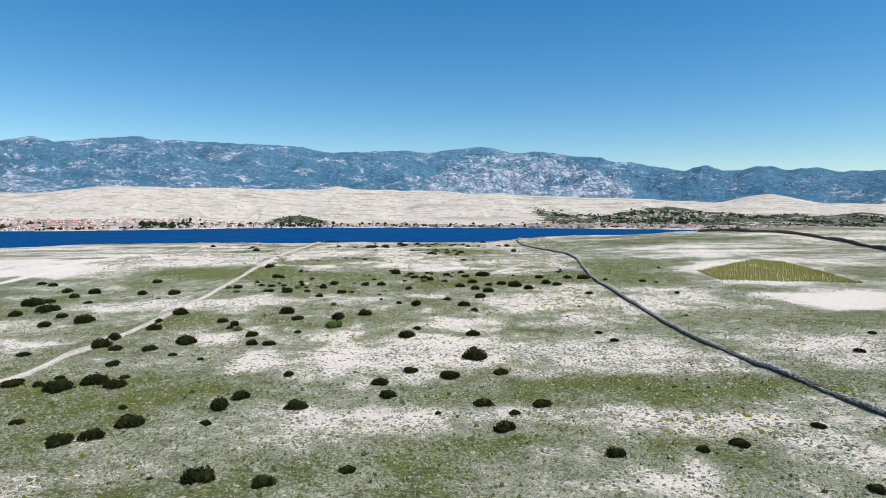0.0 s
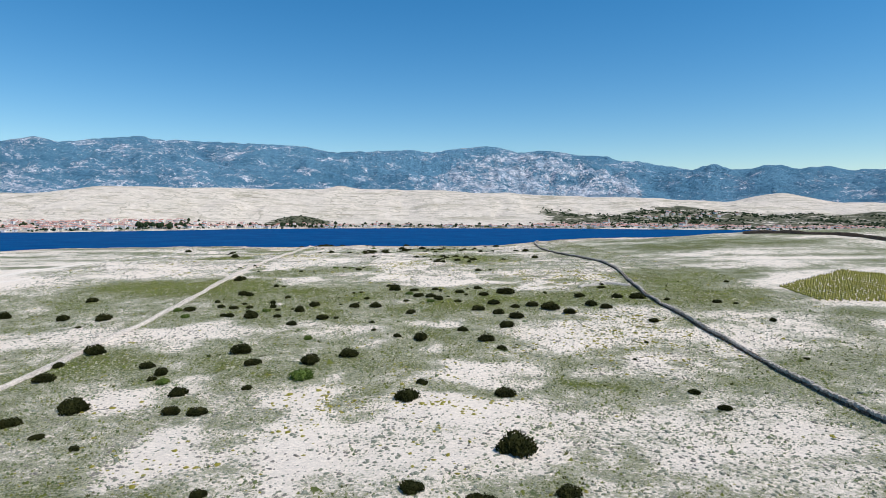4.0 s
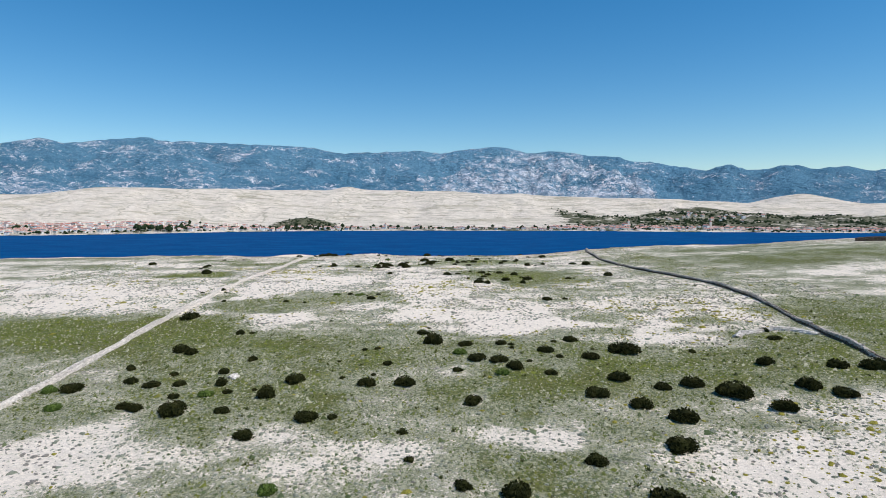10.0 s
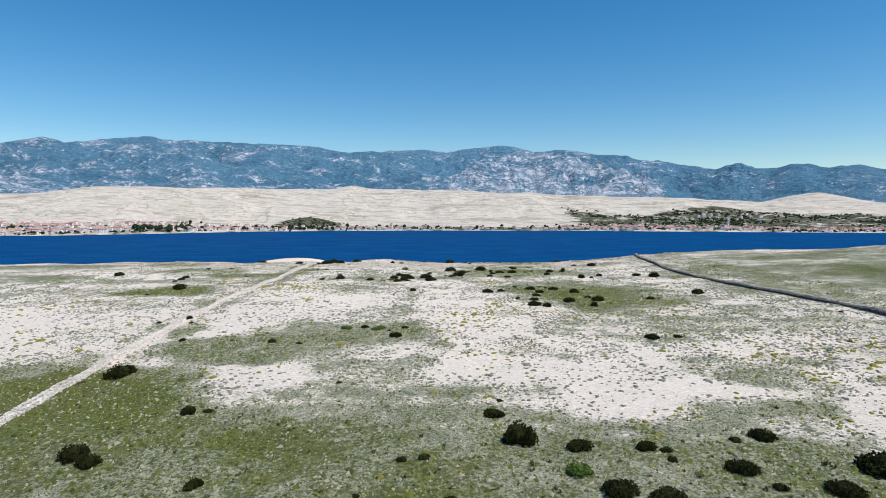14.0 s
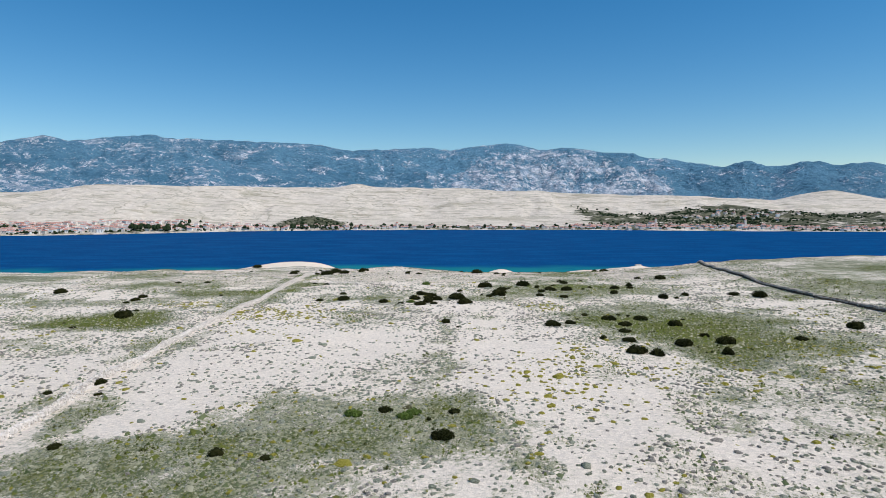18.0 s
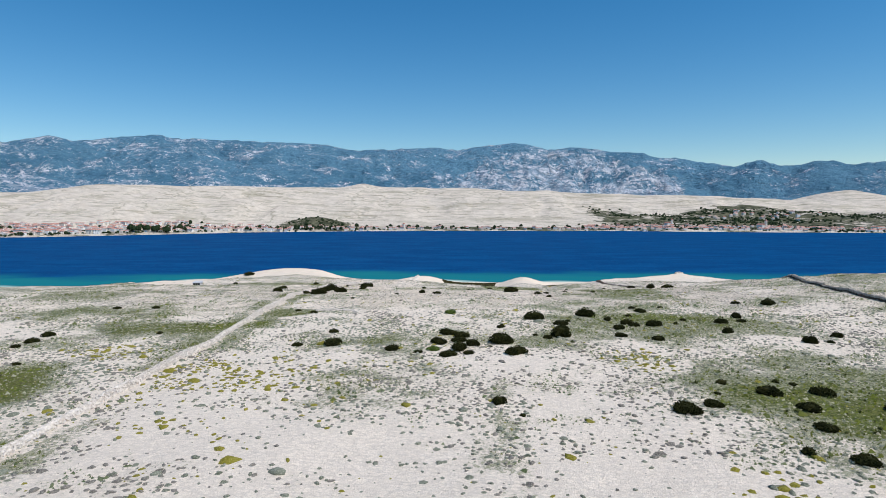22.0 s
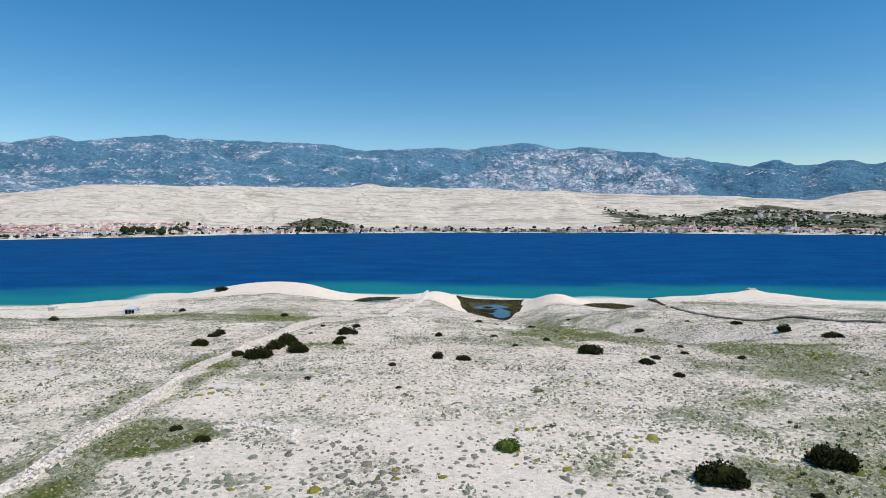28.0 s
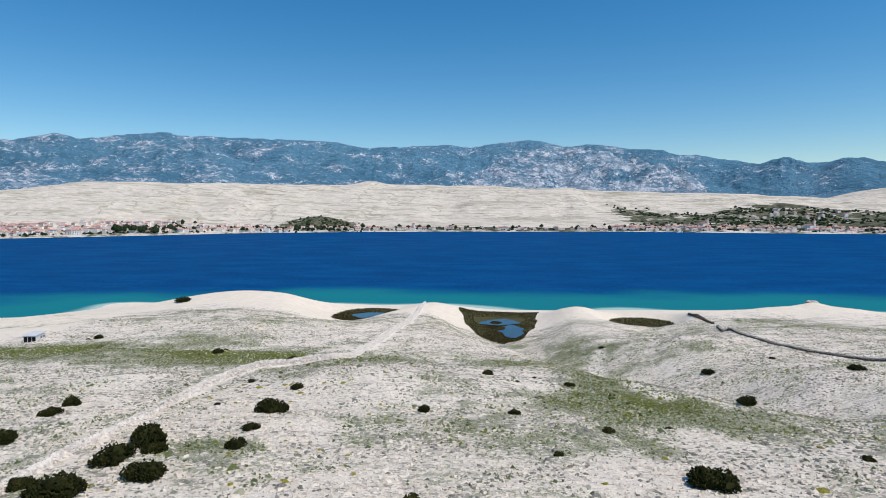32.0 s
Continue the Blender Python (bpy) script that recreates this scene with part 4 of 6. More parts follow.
juniper_patch([(-91.3, 236.7, 2.2), (4.6, 236.9, 1.6), (-6.4, 237.0, 1.6), (7.6, 238.2, 1.3), (-13.2, 238.5, 0.7), (0.9, 238.9, 0.9), (-8.1, 239.4, 1.2)])
juniper_patch([(-17.1, 240.0, 2.5), (-4.9, 242.0, 1.0), (-10.3, 242.5, 2.6), (-27.6, 243.9, 1.6), (-46.2, 244.4, 1.0), (-2.6, 245.0, 1.6), (-48.9, 246.4, 0.9), (-2.9, 247.9, 1.1), (1.3, 249.0, 0.8), (-76.5, 249.4, 1.3), (-71.1, 250.2, 1.3), (16.7, 250.5, 2.4), (12.8, 251.7, 1.4), (-35.7, 255.8, 0.6), (-43.7, 258.2, 0.7), (-12.5, 260.2, 1.0), (-37.2, 262.9, 0.8), (-13.7, 265.6, 1.6), (-30.8, 266.9, 1.5), (-33.3, 267.2, 1.4), (-51.5, 268.0, 2.9), (-54.1, 268.9, 1.5), (-11.9, 269.0, 1.1), (-54.8, 269.1, 1.2), (-48.0, 270.3, 2.4), (-17.9, 271.0, 2.5), (-51.4, 272.7, 2.6), (-49.8, 274.2, 1.7), (-45.0, 274.9, 1.4), (-25.3, 275.0, 0.7)])
juniper_patch([(-7.3, 275.5, 0.9), (-51.1, 275.8, 2.7), (-61.5, 276.4, 2.0), (-45.6, 278.9, 1.2), (-21.3, 280.2, 1.0), (-16.6, 282.3, 0.6), (-62.6, 282.4, 1.7), (-45.9, 283.6, 2.6), (14.1, 284.6, 2.4), (-27.3, 285.9, 1.1), (-63.5, 286.0, 1.6), (-34.4, 286.1, 1.2), (-51.3, 286.3, 0.6), (-46.3, 291.2, 1.2), (-52.1, 295.4, 0.8), (-26.5, 295.9, 0.5), (-21.6, 296.1, 1.2), (14.4, 296.7, 2.4), (-24.7, 298.3, 0.5), (-29.3, 299.6, 1.3)])
juniper_patch([(-52.8, 309.9, 1.2), (1.2, 310.4, 2.9), (-104.9, 311.1, 2.4), (14.4, 312.4, 2.0), (-64.3, 314.9, 1.6), (-64.6, 318.0, 0.9), (0.9, 321.9, 1.9), (10.5, 324.6, 0.9), (-91.7, 331.7, 1.5), (-93.8, 332.0, 0.7), (-8.4, 346.9, 1.2), (-114.3, 403.1, 4.5)])
juniper_patch([(-36.9, 68.1, 1.2), (-44.9, 68.9, 1.2), (-30.9, 56.6, 1.0), (-20.8, 41.3, 0.5), (-0.4, 54.9, 0.7), (32.5, 50.4, 1.3), (29.1, 38.8, 1.3), (-57.8, 120.4, 0.9), (-12.0, 116.4, 0.9), (-49.9, 157.1, 0.7), (-37.9, 131.7, 1.7), (-29.8, 129.6, 1.1), (-25.8, 128.5, 2.1), (-27.4, 130.0, 0.6), (-13.5, 131.3, 2.0), (-25.6, 155.9, 0.5), (16.6, 139.6, 1.0)])
juniper_patch([(-53.6, 180.3, 0.8), (-45.6, 169.6, 0.8), (-35.4, 168.7, 1.0), (-32.4, 168.3, 0.8), (8.3, 241.3, 1.6), (-5.3, 212.8, 0.9), (-26.1, 229.0, 1.9), (-27.8, 230.2, 1.5), (-24.9, 225.2, 1.7), (-4.1, 267.8, 0.9), (-8.3, 271.2, 1.0)])

for x, y, w in GREEN_SPOTS:
    shrub("green_shrub", FRESH_CROWN, x, y, w, "small bright green leafy shrub on stony pasture", "shrub", "green shrubs on the pasture")


# ---------- small plants ----------
def humps(name, material, x, y, s, tall, sub, r, label, sides=4):
    """Low plants in one mesh, each of a few small uneven humps set close together."""
    n = len(x)
    a0, squash = r.uniform(0, 6.28, n), r.uniform(0.45, 1.0, n)
    co, base = [], relief(x, y)
    for k in range(sub):
        q = 0.0 if sub == 1 else math.sqrt((k + 0.3) / sub)
        a = a0 + k * 2.4 + r.uniform(-0.5, 0.5, n)
        u, v = s * q * np.cos(a) * 0.85, s * q * squash * np.sin(a) * 0.85
        cx, cy = x + u * np.cos(a0) - v * np.sin(a0), y + u * np.sin(a0) + v * np.cos(a0)
        w = s * (1.0 if sub == 1 else 0.52) * r.uniform(0.7, 1.3, n)
        for i in range(sides):
            j, b = r.uniform(0.6, 1.3, n), a + i * 2 * math.pi / sides
            co.append(np.stack([cx + w * j * np.cos(b), cy + w * j * np.sin(b), base - 0.03 + 0 * w], 1))
        co.append(np.stack([cx + w * r.uniform(-0.4, 0.4, n), cy + w * r.uniform(-0.4, 0.4, n), base + s * tall * (1 - 0.45 * q) * r.uniform(0.6, 1.3, n)], 1))
    one = np.array([(k * (sides + 1) + i, k * (sides + 1) + (i + 1) % sides, k * (sides + 1) + sides) for k in range(sub) for i in range(sides)])
    tri = (one[None] + (np.arange(n) * sub * (sides + 1))[:, None, None]).reshape(-1, 3)
    me = big_mesh(name, np.stack(co, 1).reshape(-1, 3), tri, material, True)
    give(me, "lush", np.repeat(cover_at(x, y), sub * (sides + 1)))
    give(me, "one", np.repeat(r.rand(n), sub * (sides + 1)))
    return tagged(new(name, me), label, "plants", kind="stuff")


def strewn(count, seed, area, chooser):
    """Places on an uneven grid, kept by chance as the chooser says."""
    r = np.random.RandomState(seed)
    wide, deep = area[1] - area[0], area[3] - area[2]
    step = math.sqrt(wide * deep / count)
    x, y = np.meshgrid(np.arange(area[0], area[1], step), np.arange(area[2], area[3], step))
    x, y = x.ravel() + r.uniform(-0.55, 0.55, x.size) * step, y.ravel() + r.uniform(-0.55, 0.55, y.size) * step
    seen = in_view(x, y) > 0
    x, y = x[seen], y[seen]
    keep = r.rand(len(x)) < chooser(x, y)
    return r, x[keep], y[keep]


def carpet(name, material, count, seed, area, chooser, size, tall, label, spread_of=0.4, sub=1, sides=4):
    """Low herbs that close up over the soil."""
    r, x, y = strewn(count, seed, area, chooser)
    return humps(name, material, x, y, np.exp(r.normal(0, spread_of, len(x))) * size, tall, sub, r, label, sides)


def cushions(name, material, count, seed, area, chooser, size, tall, label, spread_of=0.45):
    """Many low mounds of plants in one mesh, each with an uneven outline; the large ones domed."""
    r, x, y = strewn(count, seed, area, chooser)
    s = np.exp(r.normal(0, spread_of, len(x))) * size * (1 - 0.16 * (1 - sst(140, 160, y)) - 0.22 * sst(240, 252, y)) * (1 - 0.25 * sst(0.45, 0.65, cover_at(x, y)))
    small = s < size * 0.95
    humps(name, material, x[small], y[small], s[small] * 1.08, tall * 0.95, 1, r, label, 5)
    x, y, s = x[~small], y[~small], s[~small]
    n, z = len(x), relief(x, y)
    a0, lean, squash = r.uniform(0, 6.28, n), r.uniform(0, 6.28, n), r.uniform(0.5, 1.0, n)
    k, co = 5, []

    def at(u, v, h):
        return np.stack([x + u * np.cos(lean) - v * squash * np.sin(lean), y + u * np.sin(lean) + v * squash * np.cos(lean), z + h], 1)

    for f, h in ((1.0, -0.06), (0.78, 0.62)):
        for i in range(k):
            j, a = r.uniform(0.62, 1.3, n) * f * s, a0 + i * 2 * math.pi / k
            co.append(at(j * np.cos(a), j * np.sin(a), s * tall * h * r.uniform(0.5, 1.4, n)))
    co.append(at(s * r.uniform(-0.3, 0.3, n), s * r.uniform(-0.3, 0.3, n), s * tall * r.uniform(0.8, 1.2, n)))
    t = []
    for i in range(k):
        q = (i + 1) % k
        t += [(i, q, k + q), (i, k + q, k + i), (k + i, k + q, 2 * k)]
    tri = (np.array(t)[None] + (np.arange(n) * (2 * k + 1))[:, None, None]).reshape(-1, 3)
    me = big_mesh(name, np.stack(co, 1).reshape(-1, 3), tri, material, True)
    give(me, "one", np.repeat(r.rand(n), 2 * k + 1))
    return tagged(new(name, me), label, "plants", kind="stuff")


def tufts(name, material, count, seed, area, chooser, size, tall, label, blades=9):
    """Many small bristly plants in one mesh."""
    r = np.random.RandomState(seed)
    x, y = r.uniform(area[0], area[1], count), r.uniform(area[2], area[3], count)
    keep = r.rand(count) < chooser(x, y)
    x, y = x[keep], y[keep]
    n = len(x)
    z = relief(x, y)
    s = np.exp(r.normal(0, 0.40, n)) * size
    a0 = r.uniform(0, 6.28, n)
    co = []
    for i in range(blades):
        a = a0 + i * 2.39996 + r.uniform(-0.3, 0.3, n)
        q = math.sqrt((i + 0.5) / blades)
        out, up = q * r.uniform(0.85, 1.12, n), math.sqrt(1.12 - q * q) * r.uniform(0.8, 1.15, n)
        c, d = np.cos(a), np.sin(a)
        w, f = s * 0.30, 0.55 * q
        ox, oy, oz = x + c * s * f, y + d * s * f, z - 0.03 + s * tall * 0.15 * (1 - q)
        co.append(np.stack([ox - d * w, oy + c * w, oz], 1))
        co.append(np.stack([ox + d * w, oy - c * w, oz], 1))
        co.append(np.stack([x + c * s * out, y + d * s * out, z + s * tall * up], 1))
    co = np.stack(co, 1).reshape(-1, 3)
    return tagged(new(name, big_mesh(name, co, np.arange(n * blades * 3).reshape(-1, 3), material)), label, "plants", kind="stuff")


def tuft_material(name, a, b, c):
    k = Nodes(name, 0.9, 0.1)
    col = k.mix(k.sum(k.sum(k.attr("one"), 0.7, "MULTIPLY"), k.sum(k.island(), 0.3, "MULTIPLY")), a, b)
    col = k.mix(k.ramp(k.noise(13, 4, rough=0.7), 0.42, 0.66), col, c)
    return k.colour(col).bump(k.noise(22, 3), 1.0, 0.10).mat


SAGE = tuft_material("grey_green_cushions", (0.125, 0.142, 0.100), (0.275, 0.295, 0.228), (0.40, 0.41, 0.33))
HEATH = tuft_material("grey_brown_cushions", (0.150, 0.138, 0.120), (0.285, 0.262, 0.228), (0.40, 0.37, 0.32))
SPURGE = tuft_material("yellow_green_cushions", (0.19, 0.18, 0.022), (0.31, 0.275, 0.040), (0.38, 0.34, 0.09))
GRASS = tuft_material("grass_tussocks", (0.060, 0.085, 0.020), (0.150, 0.165, 0.050), (0.27, 0.255, 0.12))


def in_view(x, y):
    lean = -30 * np.clip((y - 20) / 220, 0, 1)
    return np.where(np.abs(x - lean) < 48, 1.0, np.where(np.abs(x - lean) < 76, 0.8, 0.0))


def open_ground(x, y):
    return in_view(x, y) * (1 - sandy(x, y)) * (1 - marshy(x, y)) * sst(0.8, 1.3, near_line(x, y, PATHS[3])) * np.where(y < 290, sst(0.35, 0.6, np.abs(x - np.interp(y, WEST_Y, WEST_X))), 1.0)


def stands(x, y):
    """How many cushion plants stand here, by how far the ground is covered, in uneven clumps."""
    g = cover_at(x, y)
    n = np.interp(g, (0, 0.08, 0.2, 0.35, 0.5, 0.65, 0.8, 1.0), (0.07, 0.22, 0.56, 1.0, 1.15, 0.70, 0.26, 0.07))
    loose = 0.45 + 0.55 * sst(140, 165, y) + 0.5 * sst(240, 262, y)
    clump = np.clip(0.75 + loose * (0.6 * lattice(x, y, 5.5, 71) + 0.7 * lattice(x, y, 1.7, 72)), 0.05, 1.7)
    return n * (clump * (1 - sst(0.4, 0.6, g)) + sst(0.4, 0.6, g)) * (0.84 + 0.75 * sst(245, 270, y) + 0.16 * (1 - sst(135, 155, y)) + 0.45 * (1 - sst(135, 155, y)))


def greyness(x, y):
    return np.clip(0.42 + 0.5 * lattice(x, y, 14, 74) + 0.5 * lattice(x, y, 4, 75) + 0.3 * sst(240, 265, y) - 0.4 * sst(0.35, 0.6, cover_at(x, y)), 0.05, 0.95)


def spurge_places(x, y):
    p = 0.015 + 0.14 * np.clip(lattice(x, y, 9, 73), 0, 1)
    for cx, cy, a, b, v in SPURGE_A + SPURGE_B:
        p = p + 1.0 * blob(x, y, cx, cy, a, b, v)
    return np.clip(p * np.clip(0.7 + 1.1 * lattice(x, y, 2.1, 76), 0.1, 1.6), 0, 1)


cushions("sage_cushions", SAGE, 330000, 81, (-108, 76, 34, 400), lambda x, y: open_ground(x, y) * stands(x, y) * (1 - greyness(x, y)), 0.150, 0.46, "grey-green cushion plants scattered over pale stony ground", 0.34)
cushions("heath_cushions", HEATH, 330000, 86, (-108, 76, 34, 400), lambda x, y: open_ground(x, y) * stands(x, y) * greyness(x, y), 0.142, 0.44, "grey-brown dry cushion plants scattered over pale stony ground", 0.34)
cushions("spurge_cushions", SPURGE, 240000, 82, (-108, 76, 34, 390), lambda x, y: open_ground(x, y) * spurge_places(x, y), 0.195, 0.42, "yellow-green cushion plants on pale stony ground", 0.38)
tufts("grass_tussocks", GRASS, 60000, 83, (-108, 76, 34, 390), lambda x, y: open_ground(x, y) * np.clip(cover_at(x, y) * 1.6 - 0.5, 0, 1), 0.13, 0.75, "short green and straw-coloured grass tussocks")


def herb_material():
    k = Nodes("close_herbs", 0.9, 0.08)
    off = lambda n, gain: k.sum(k.sum(n, 0.5, "SUBTRACT"), gain, "MULTIPLY")
    one = k.attr("one")
    grey = k.mix(one, (0.086, 0.120, 0.056), (0.232, 0.270, 0.150))
    olive = k.mix(one, (0.048, 0.072, 0.014), (0.165, 0.185, 0.042))
    lush = k.mix(one, (0.075, 0.110, 0.016), (0.190, 0.220, 0.040))
    olive = k.mix(k.ramp(k.attr("lush"), 0.74, 0.92), olive, lush)
    where = k.sum(k.noise(0.12, 5, rough=0.65), k.sum(off(one, 0.3), off(k.attr("lush"), 0.9)))
    c = k.mix(k.ramp(where, 0.43, 0.72), grey, olive)
    c = k.mix(k.ramp(k.sum(k.noise(0.3, 5), off(k.island(), 0.3)), 0.56, 0.70, 0, 0.65), c, (0.20, 0.20, 0.035))
    c = k.mix(k.ramp(k.sum(k.island(), off(k.noise(0.8, 3), 0.5)), 0.70, 0.82, 0, 0.9), c, (0.47, 0.455, 0.34))
    return k.colour(c).bump(k.noise(18, 3), 1.0, 0.08).mat


def herb_places(x, y):
    g = cover_at(x, y) + 0.22 * lattice(x, y, 2.4, 77) + 0.14 * lattice(x, y, 1.1, 78)
    return open_ground(x, y) * sst(0.33, 0.62, g) * 0.9


carpet("herb_carpet", herb_material(), 900000, 84, (-108, 76, 34, 390), herb_places, 0.098, 0.75, "close carpet of grey-green and olive herbs", 0.42, 1, 3)

# bare limestone standing in broken ribs on the slope above the beach
CLINT = Nodes("weathered_clints", 0.95, 0.1)
_c = CLINT.mix(CLINT.island(), (0.52, 0.45, 0.38), (0.74, 0.655, 0.555))
CLINT = CLINT.colour(CLINT.mix(CLINT.ramp(CLINT.noise(6, 4, rough=0.7), 0.5, 0.7, 0, 0.5), _c, (0.45, 0.405, 0.355))).bump(CLINT.noise(14, 4), 0.8, 0.04).mat


def clint_places(x, y):
    bed = y + 2.2 * lattice(x, y, 9, 101) + 0.5 * lattice(x, y, 2.5, 102)
    rib = 0.25 + 0.75 * sst(0.0, 0.6, np.sin(bed * 6.5 + 2.0 * lattice(x * 0.5, y, 4, 103)))
    return open_ground(x, y) * sst(236, 256, y + 4 * lattice(x, y, 7, 106)) * (1 - 0.75 * sst(275, 300, y)) * (1 - sst(372, 392, y)) * (1 - sst(0.35, 0.6, cover_at(x, y))) * rib * np.clip(0.6 + 0.9 * lattice(x, y, 6, 104), 0.05, 1)


def clints(name, count, seed, area, label):
    r, x, y = strewn(count, seed, area, clint_places)
    n, z = len(x), relief(x, y)
    a, l, w, h = r.normal(0, 0.5, n), r.uniform(0.08, 0.24, n), r.uniform(0.05, 0.12, n), r.uniform(0.06, 0.19, n)
    co = []
    for u, v, t in ((-1, -1, 0), (1, -1, 0), (1, 1, 0), (-1, 1, 0), (-0.7, 0, 1), (0.6, 0, 1)):
        du, dv = u * l * r.uniform(0.7, 1.2, n), (v + 0.5 * t) * w * r.uniform(0.7, 1.2, n)
        co.append(np.stack([x + du * np.cos(a) - dv * np.sin(a), y + du * np.sin(a) + dv * np.cos(a), z - 0.05 + t * h * r.uniform(0.5, 1.2, n)], 1))
    one = np.array([(0, 1, 5), (0, 5, 4), (2, 3, 4), (2, 4, 5), (1, 2, 5), (3, 0, 4)])
    tri = (one[None] + (np.arange(n) * 6)[:, None, None]).reshape(-1, 3)
    tagged(new(name, big_mesh(name, np.stack(co, 1).reshape(-1, 3), tri, CLINT)), label, "rocks", kind="stuff")


clints("limestone_clints", 520000, 105, (-105, 60, 234, 392), "broken ribs of pale weathered limestone on the slope")


# ---------- dry stone walls ----------
def stone_shapes(material, seed):
    out = []
    for i in range(6):
        r = random.Random(seed + i)
        bm = bmesh.new()
        bmesh.ops.create_cube(bm, size=1.0)
        for v in bm.verts:
            v.co = Vector((v.co.x * r.uniform(0.75, 1.1), v.co.y * r.uniform(0.75, 1.1), v.co.z * r.uniform(0.7, 1.1)))
        bmesh.ops.bevel(bm, geom=list(bm.edges), offset=0.09, segments=1, affect="EDGES")
        me = bpy.data.meshes.new("stone")
        bm.to_mesh(me)
        bm.free()
        me.materials.append(material)
        out.append(me)
    return out


def stone_wall(name, line, wide, tall, material, label, seed, near=None, loose=1.0, step=0.42, cap=None, big=1.0):
    """A wall of piled stones along a line: the stretch "near" as stones of their own, the rest as one mesh."""
    r = random.Random(seed)
    wall = tagged(new(name), label, "stone wall")
    shapes = stone_shapes(material, seed)
    cube = np.array([(x, y, z) for x in (-0.5, 0.5) for y in (-0.5, 0.5) for z in (-0.5, 0.5)])
    faces = [(0, 1, 3), (0, 3, 2), (4, 6, 7), (4, 7, 5), (0, 4, 5), (0, 5, 1), (2, 3, 7), (2, 7, 6), (0, 2, 6), (0, 6, 4), (1, 5, 7), (1, 7, 3)]
    caps = stone_shapes(cap or material, seed + 9)
    co, tri, tops, top_tri, singles = [], [], [], [], 0
    core_v, core_f = [], []
    for (ax, ay), (bx, by) in zip(line, line[1:]):
        length = math.hypot(bx - ax, by - ay)
        tx, ty = (bx - ax) / length, (by - ay) / length
        n = max(1, int(length / step))
        for i in range(n):
            u = (i + 0.5) / n * length
            h = tall * (0.85 + 0.25 * math.sin(0.31 * (u + ax * 3) + ay) * loose)
            layers = max(2, int(h / (0.27 * big)))
            cx, cy = ax + tx * u, ay + ty * u
            g = ground_at(cx, cy)
            if big < 0.8:
                for _ in range(9):
                    o, du = r.uniform(-0.55, 0.55) * wide, r.uniform(-0.5, 0.5) * step
                    lift = h * (0.92 - 0.8 * (2 * o / wide) ** 2) + r.uniform(-0.05, 0.04)
                    if abs(o) > 0.5 * wide:
                        o, lift = o * r.uniform(1.0, 1.25), 0.03
                    turn = pose(cx + tx * du - ty * o, cy + ty * du + tx * o, g + max(lift, 0.02), r.uniform(-30, 30), r.uniform(-30, 30), r.uniform(0, 360))
                    turn = turn @ Matrix.Diagonal((big * r.uniform(0.32, 0.6), big * r.uniform(0.28, 0.5), big * r.uniform(0.25, 0.42), 1))
                    if near and near[0] < cy < near[1] and singles < 300:
                        part("stone", shapes[r.randrange(6)], None, wall, m=turn)
                        singles += 1
                    else:
                        b = len(co) * 8
                        q = cube * np.array([[r.uniform(0.7, 1.15) for _ in range(3)] for _ in range(8)])
                        co.append(q @ np.array(turn.to_3x3()).T + np.array(turn.translation))
                        tri += [(f[0] + b, f[1] + b, f[2] + b) for f in faces]
                continue
            for lay in range(layers):
                half = wide / 2 * (1 - 0.35 * lay / layers)
                spots = (-half, half) if lay < layers - 1 else (-half * 0.6, half * 0.6)
                for s in spots + ((0.0,) if lay == layers - 1 else ()):
                    o, du = s + r.uniform(-0.08, 0.08) * loose, r.uniform(-0.12, 0.12)
                    p = (cx + tx * du - ty * o, cy + ty * du + tx * o, g + (lay + 0.4) * h / layers + r.uniform(-0.04, 0.05))
                    turn = pose(*p, r.uniform(-14, 14) * loose, r.uniform(-14, 14) * loose, math.degrees(math.atan2(ty, tx)) + r.uniform(-25, 25))
                    turn = turn @ Matrix.Diagonal((big * r.uniform(0.34, 0.56), big * r.uniform(0.26, 0.42), h / layers * r.uniform(1.0, 1.35), 1))
                    if near and near[0] < cy < near[1] and singles < 300:
                        part("stone", (caps if lay == layers - 1 else shapes)[r.randrange(6)], None, wall, m=turn)
                        singles += 1
                    else:
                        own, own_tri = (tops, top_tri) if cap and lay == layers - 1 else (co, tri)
                        b = len(own) * 8
                        q = cube * np.array([[r.uniform(0.75, 1.15) for _ in range(3)] for _ in range(8)])
                        own.append(q @ np.array(turn.to_3x3()).T + np.array(turn.translation))
                        own_tri += [(f[0] + b, f[1] + b, f[2] + b) for f in faces]
        # the packed middle of the wall
        n = max(1, int(length / 2.0))
        for i in range(n + 1):
            u = i / n * length
            cx, cy = ax + tx * u, ay + ty * u
            g = ground_at(cx, cy)
            w0, w1, rise = (wide * 0.48, wide * 0.24, tall * 0.78) if big >= 0.8 else (wide * 0.5, wide * 0.26, tall * 0.62)
            core_v += [(cx + ty * w0, cy - tx * w0, g - 0.2), (cx + ty * w1, cy - tx * w1, g + rise), (cx - ty * w1, cy + tx * w1, g + rise), (cx - ty * w0, cy + tx * w0, g - 0.2)]
            if i:
                b = len(core_v) - 8
                core_f += [(b + j, b + 4 + j, b + 5 + j, b + 1 + j) for j in range(3)]
    part("wall_core", mesh_of("wall_core", core_v, core_f, material), None, wall)
    rubble = part("rubble", big_mesh("rubble", np.concatenate(co), np.array(tri), material), None, wall)
    rubble["kind"] = "stuff"
    if tops:
        part("capstones", big_mesh("capstones", np.concatenate(tops), np.array(top_tri), cap), None, wall, "pale capstones, sunlit top painted into their colour")["kind"] = "stuff"
    return wall


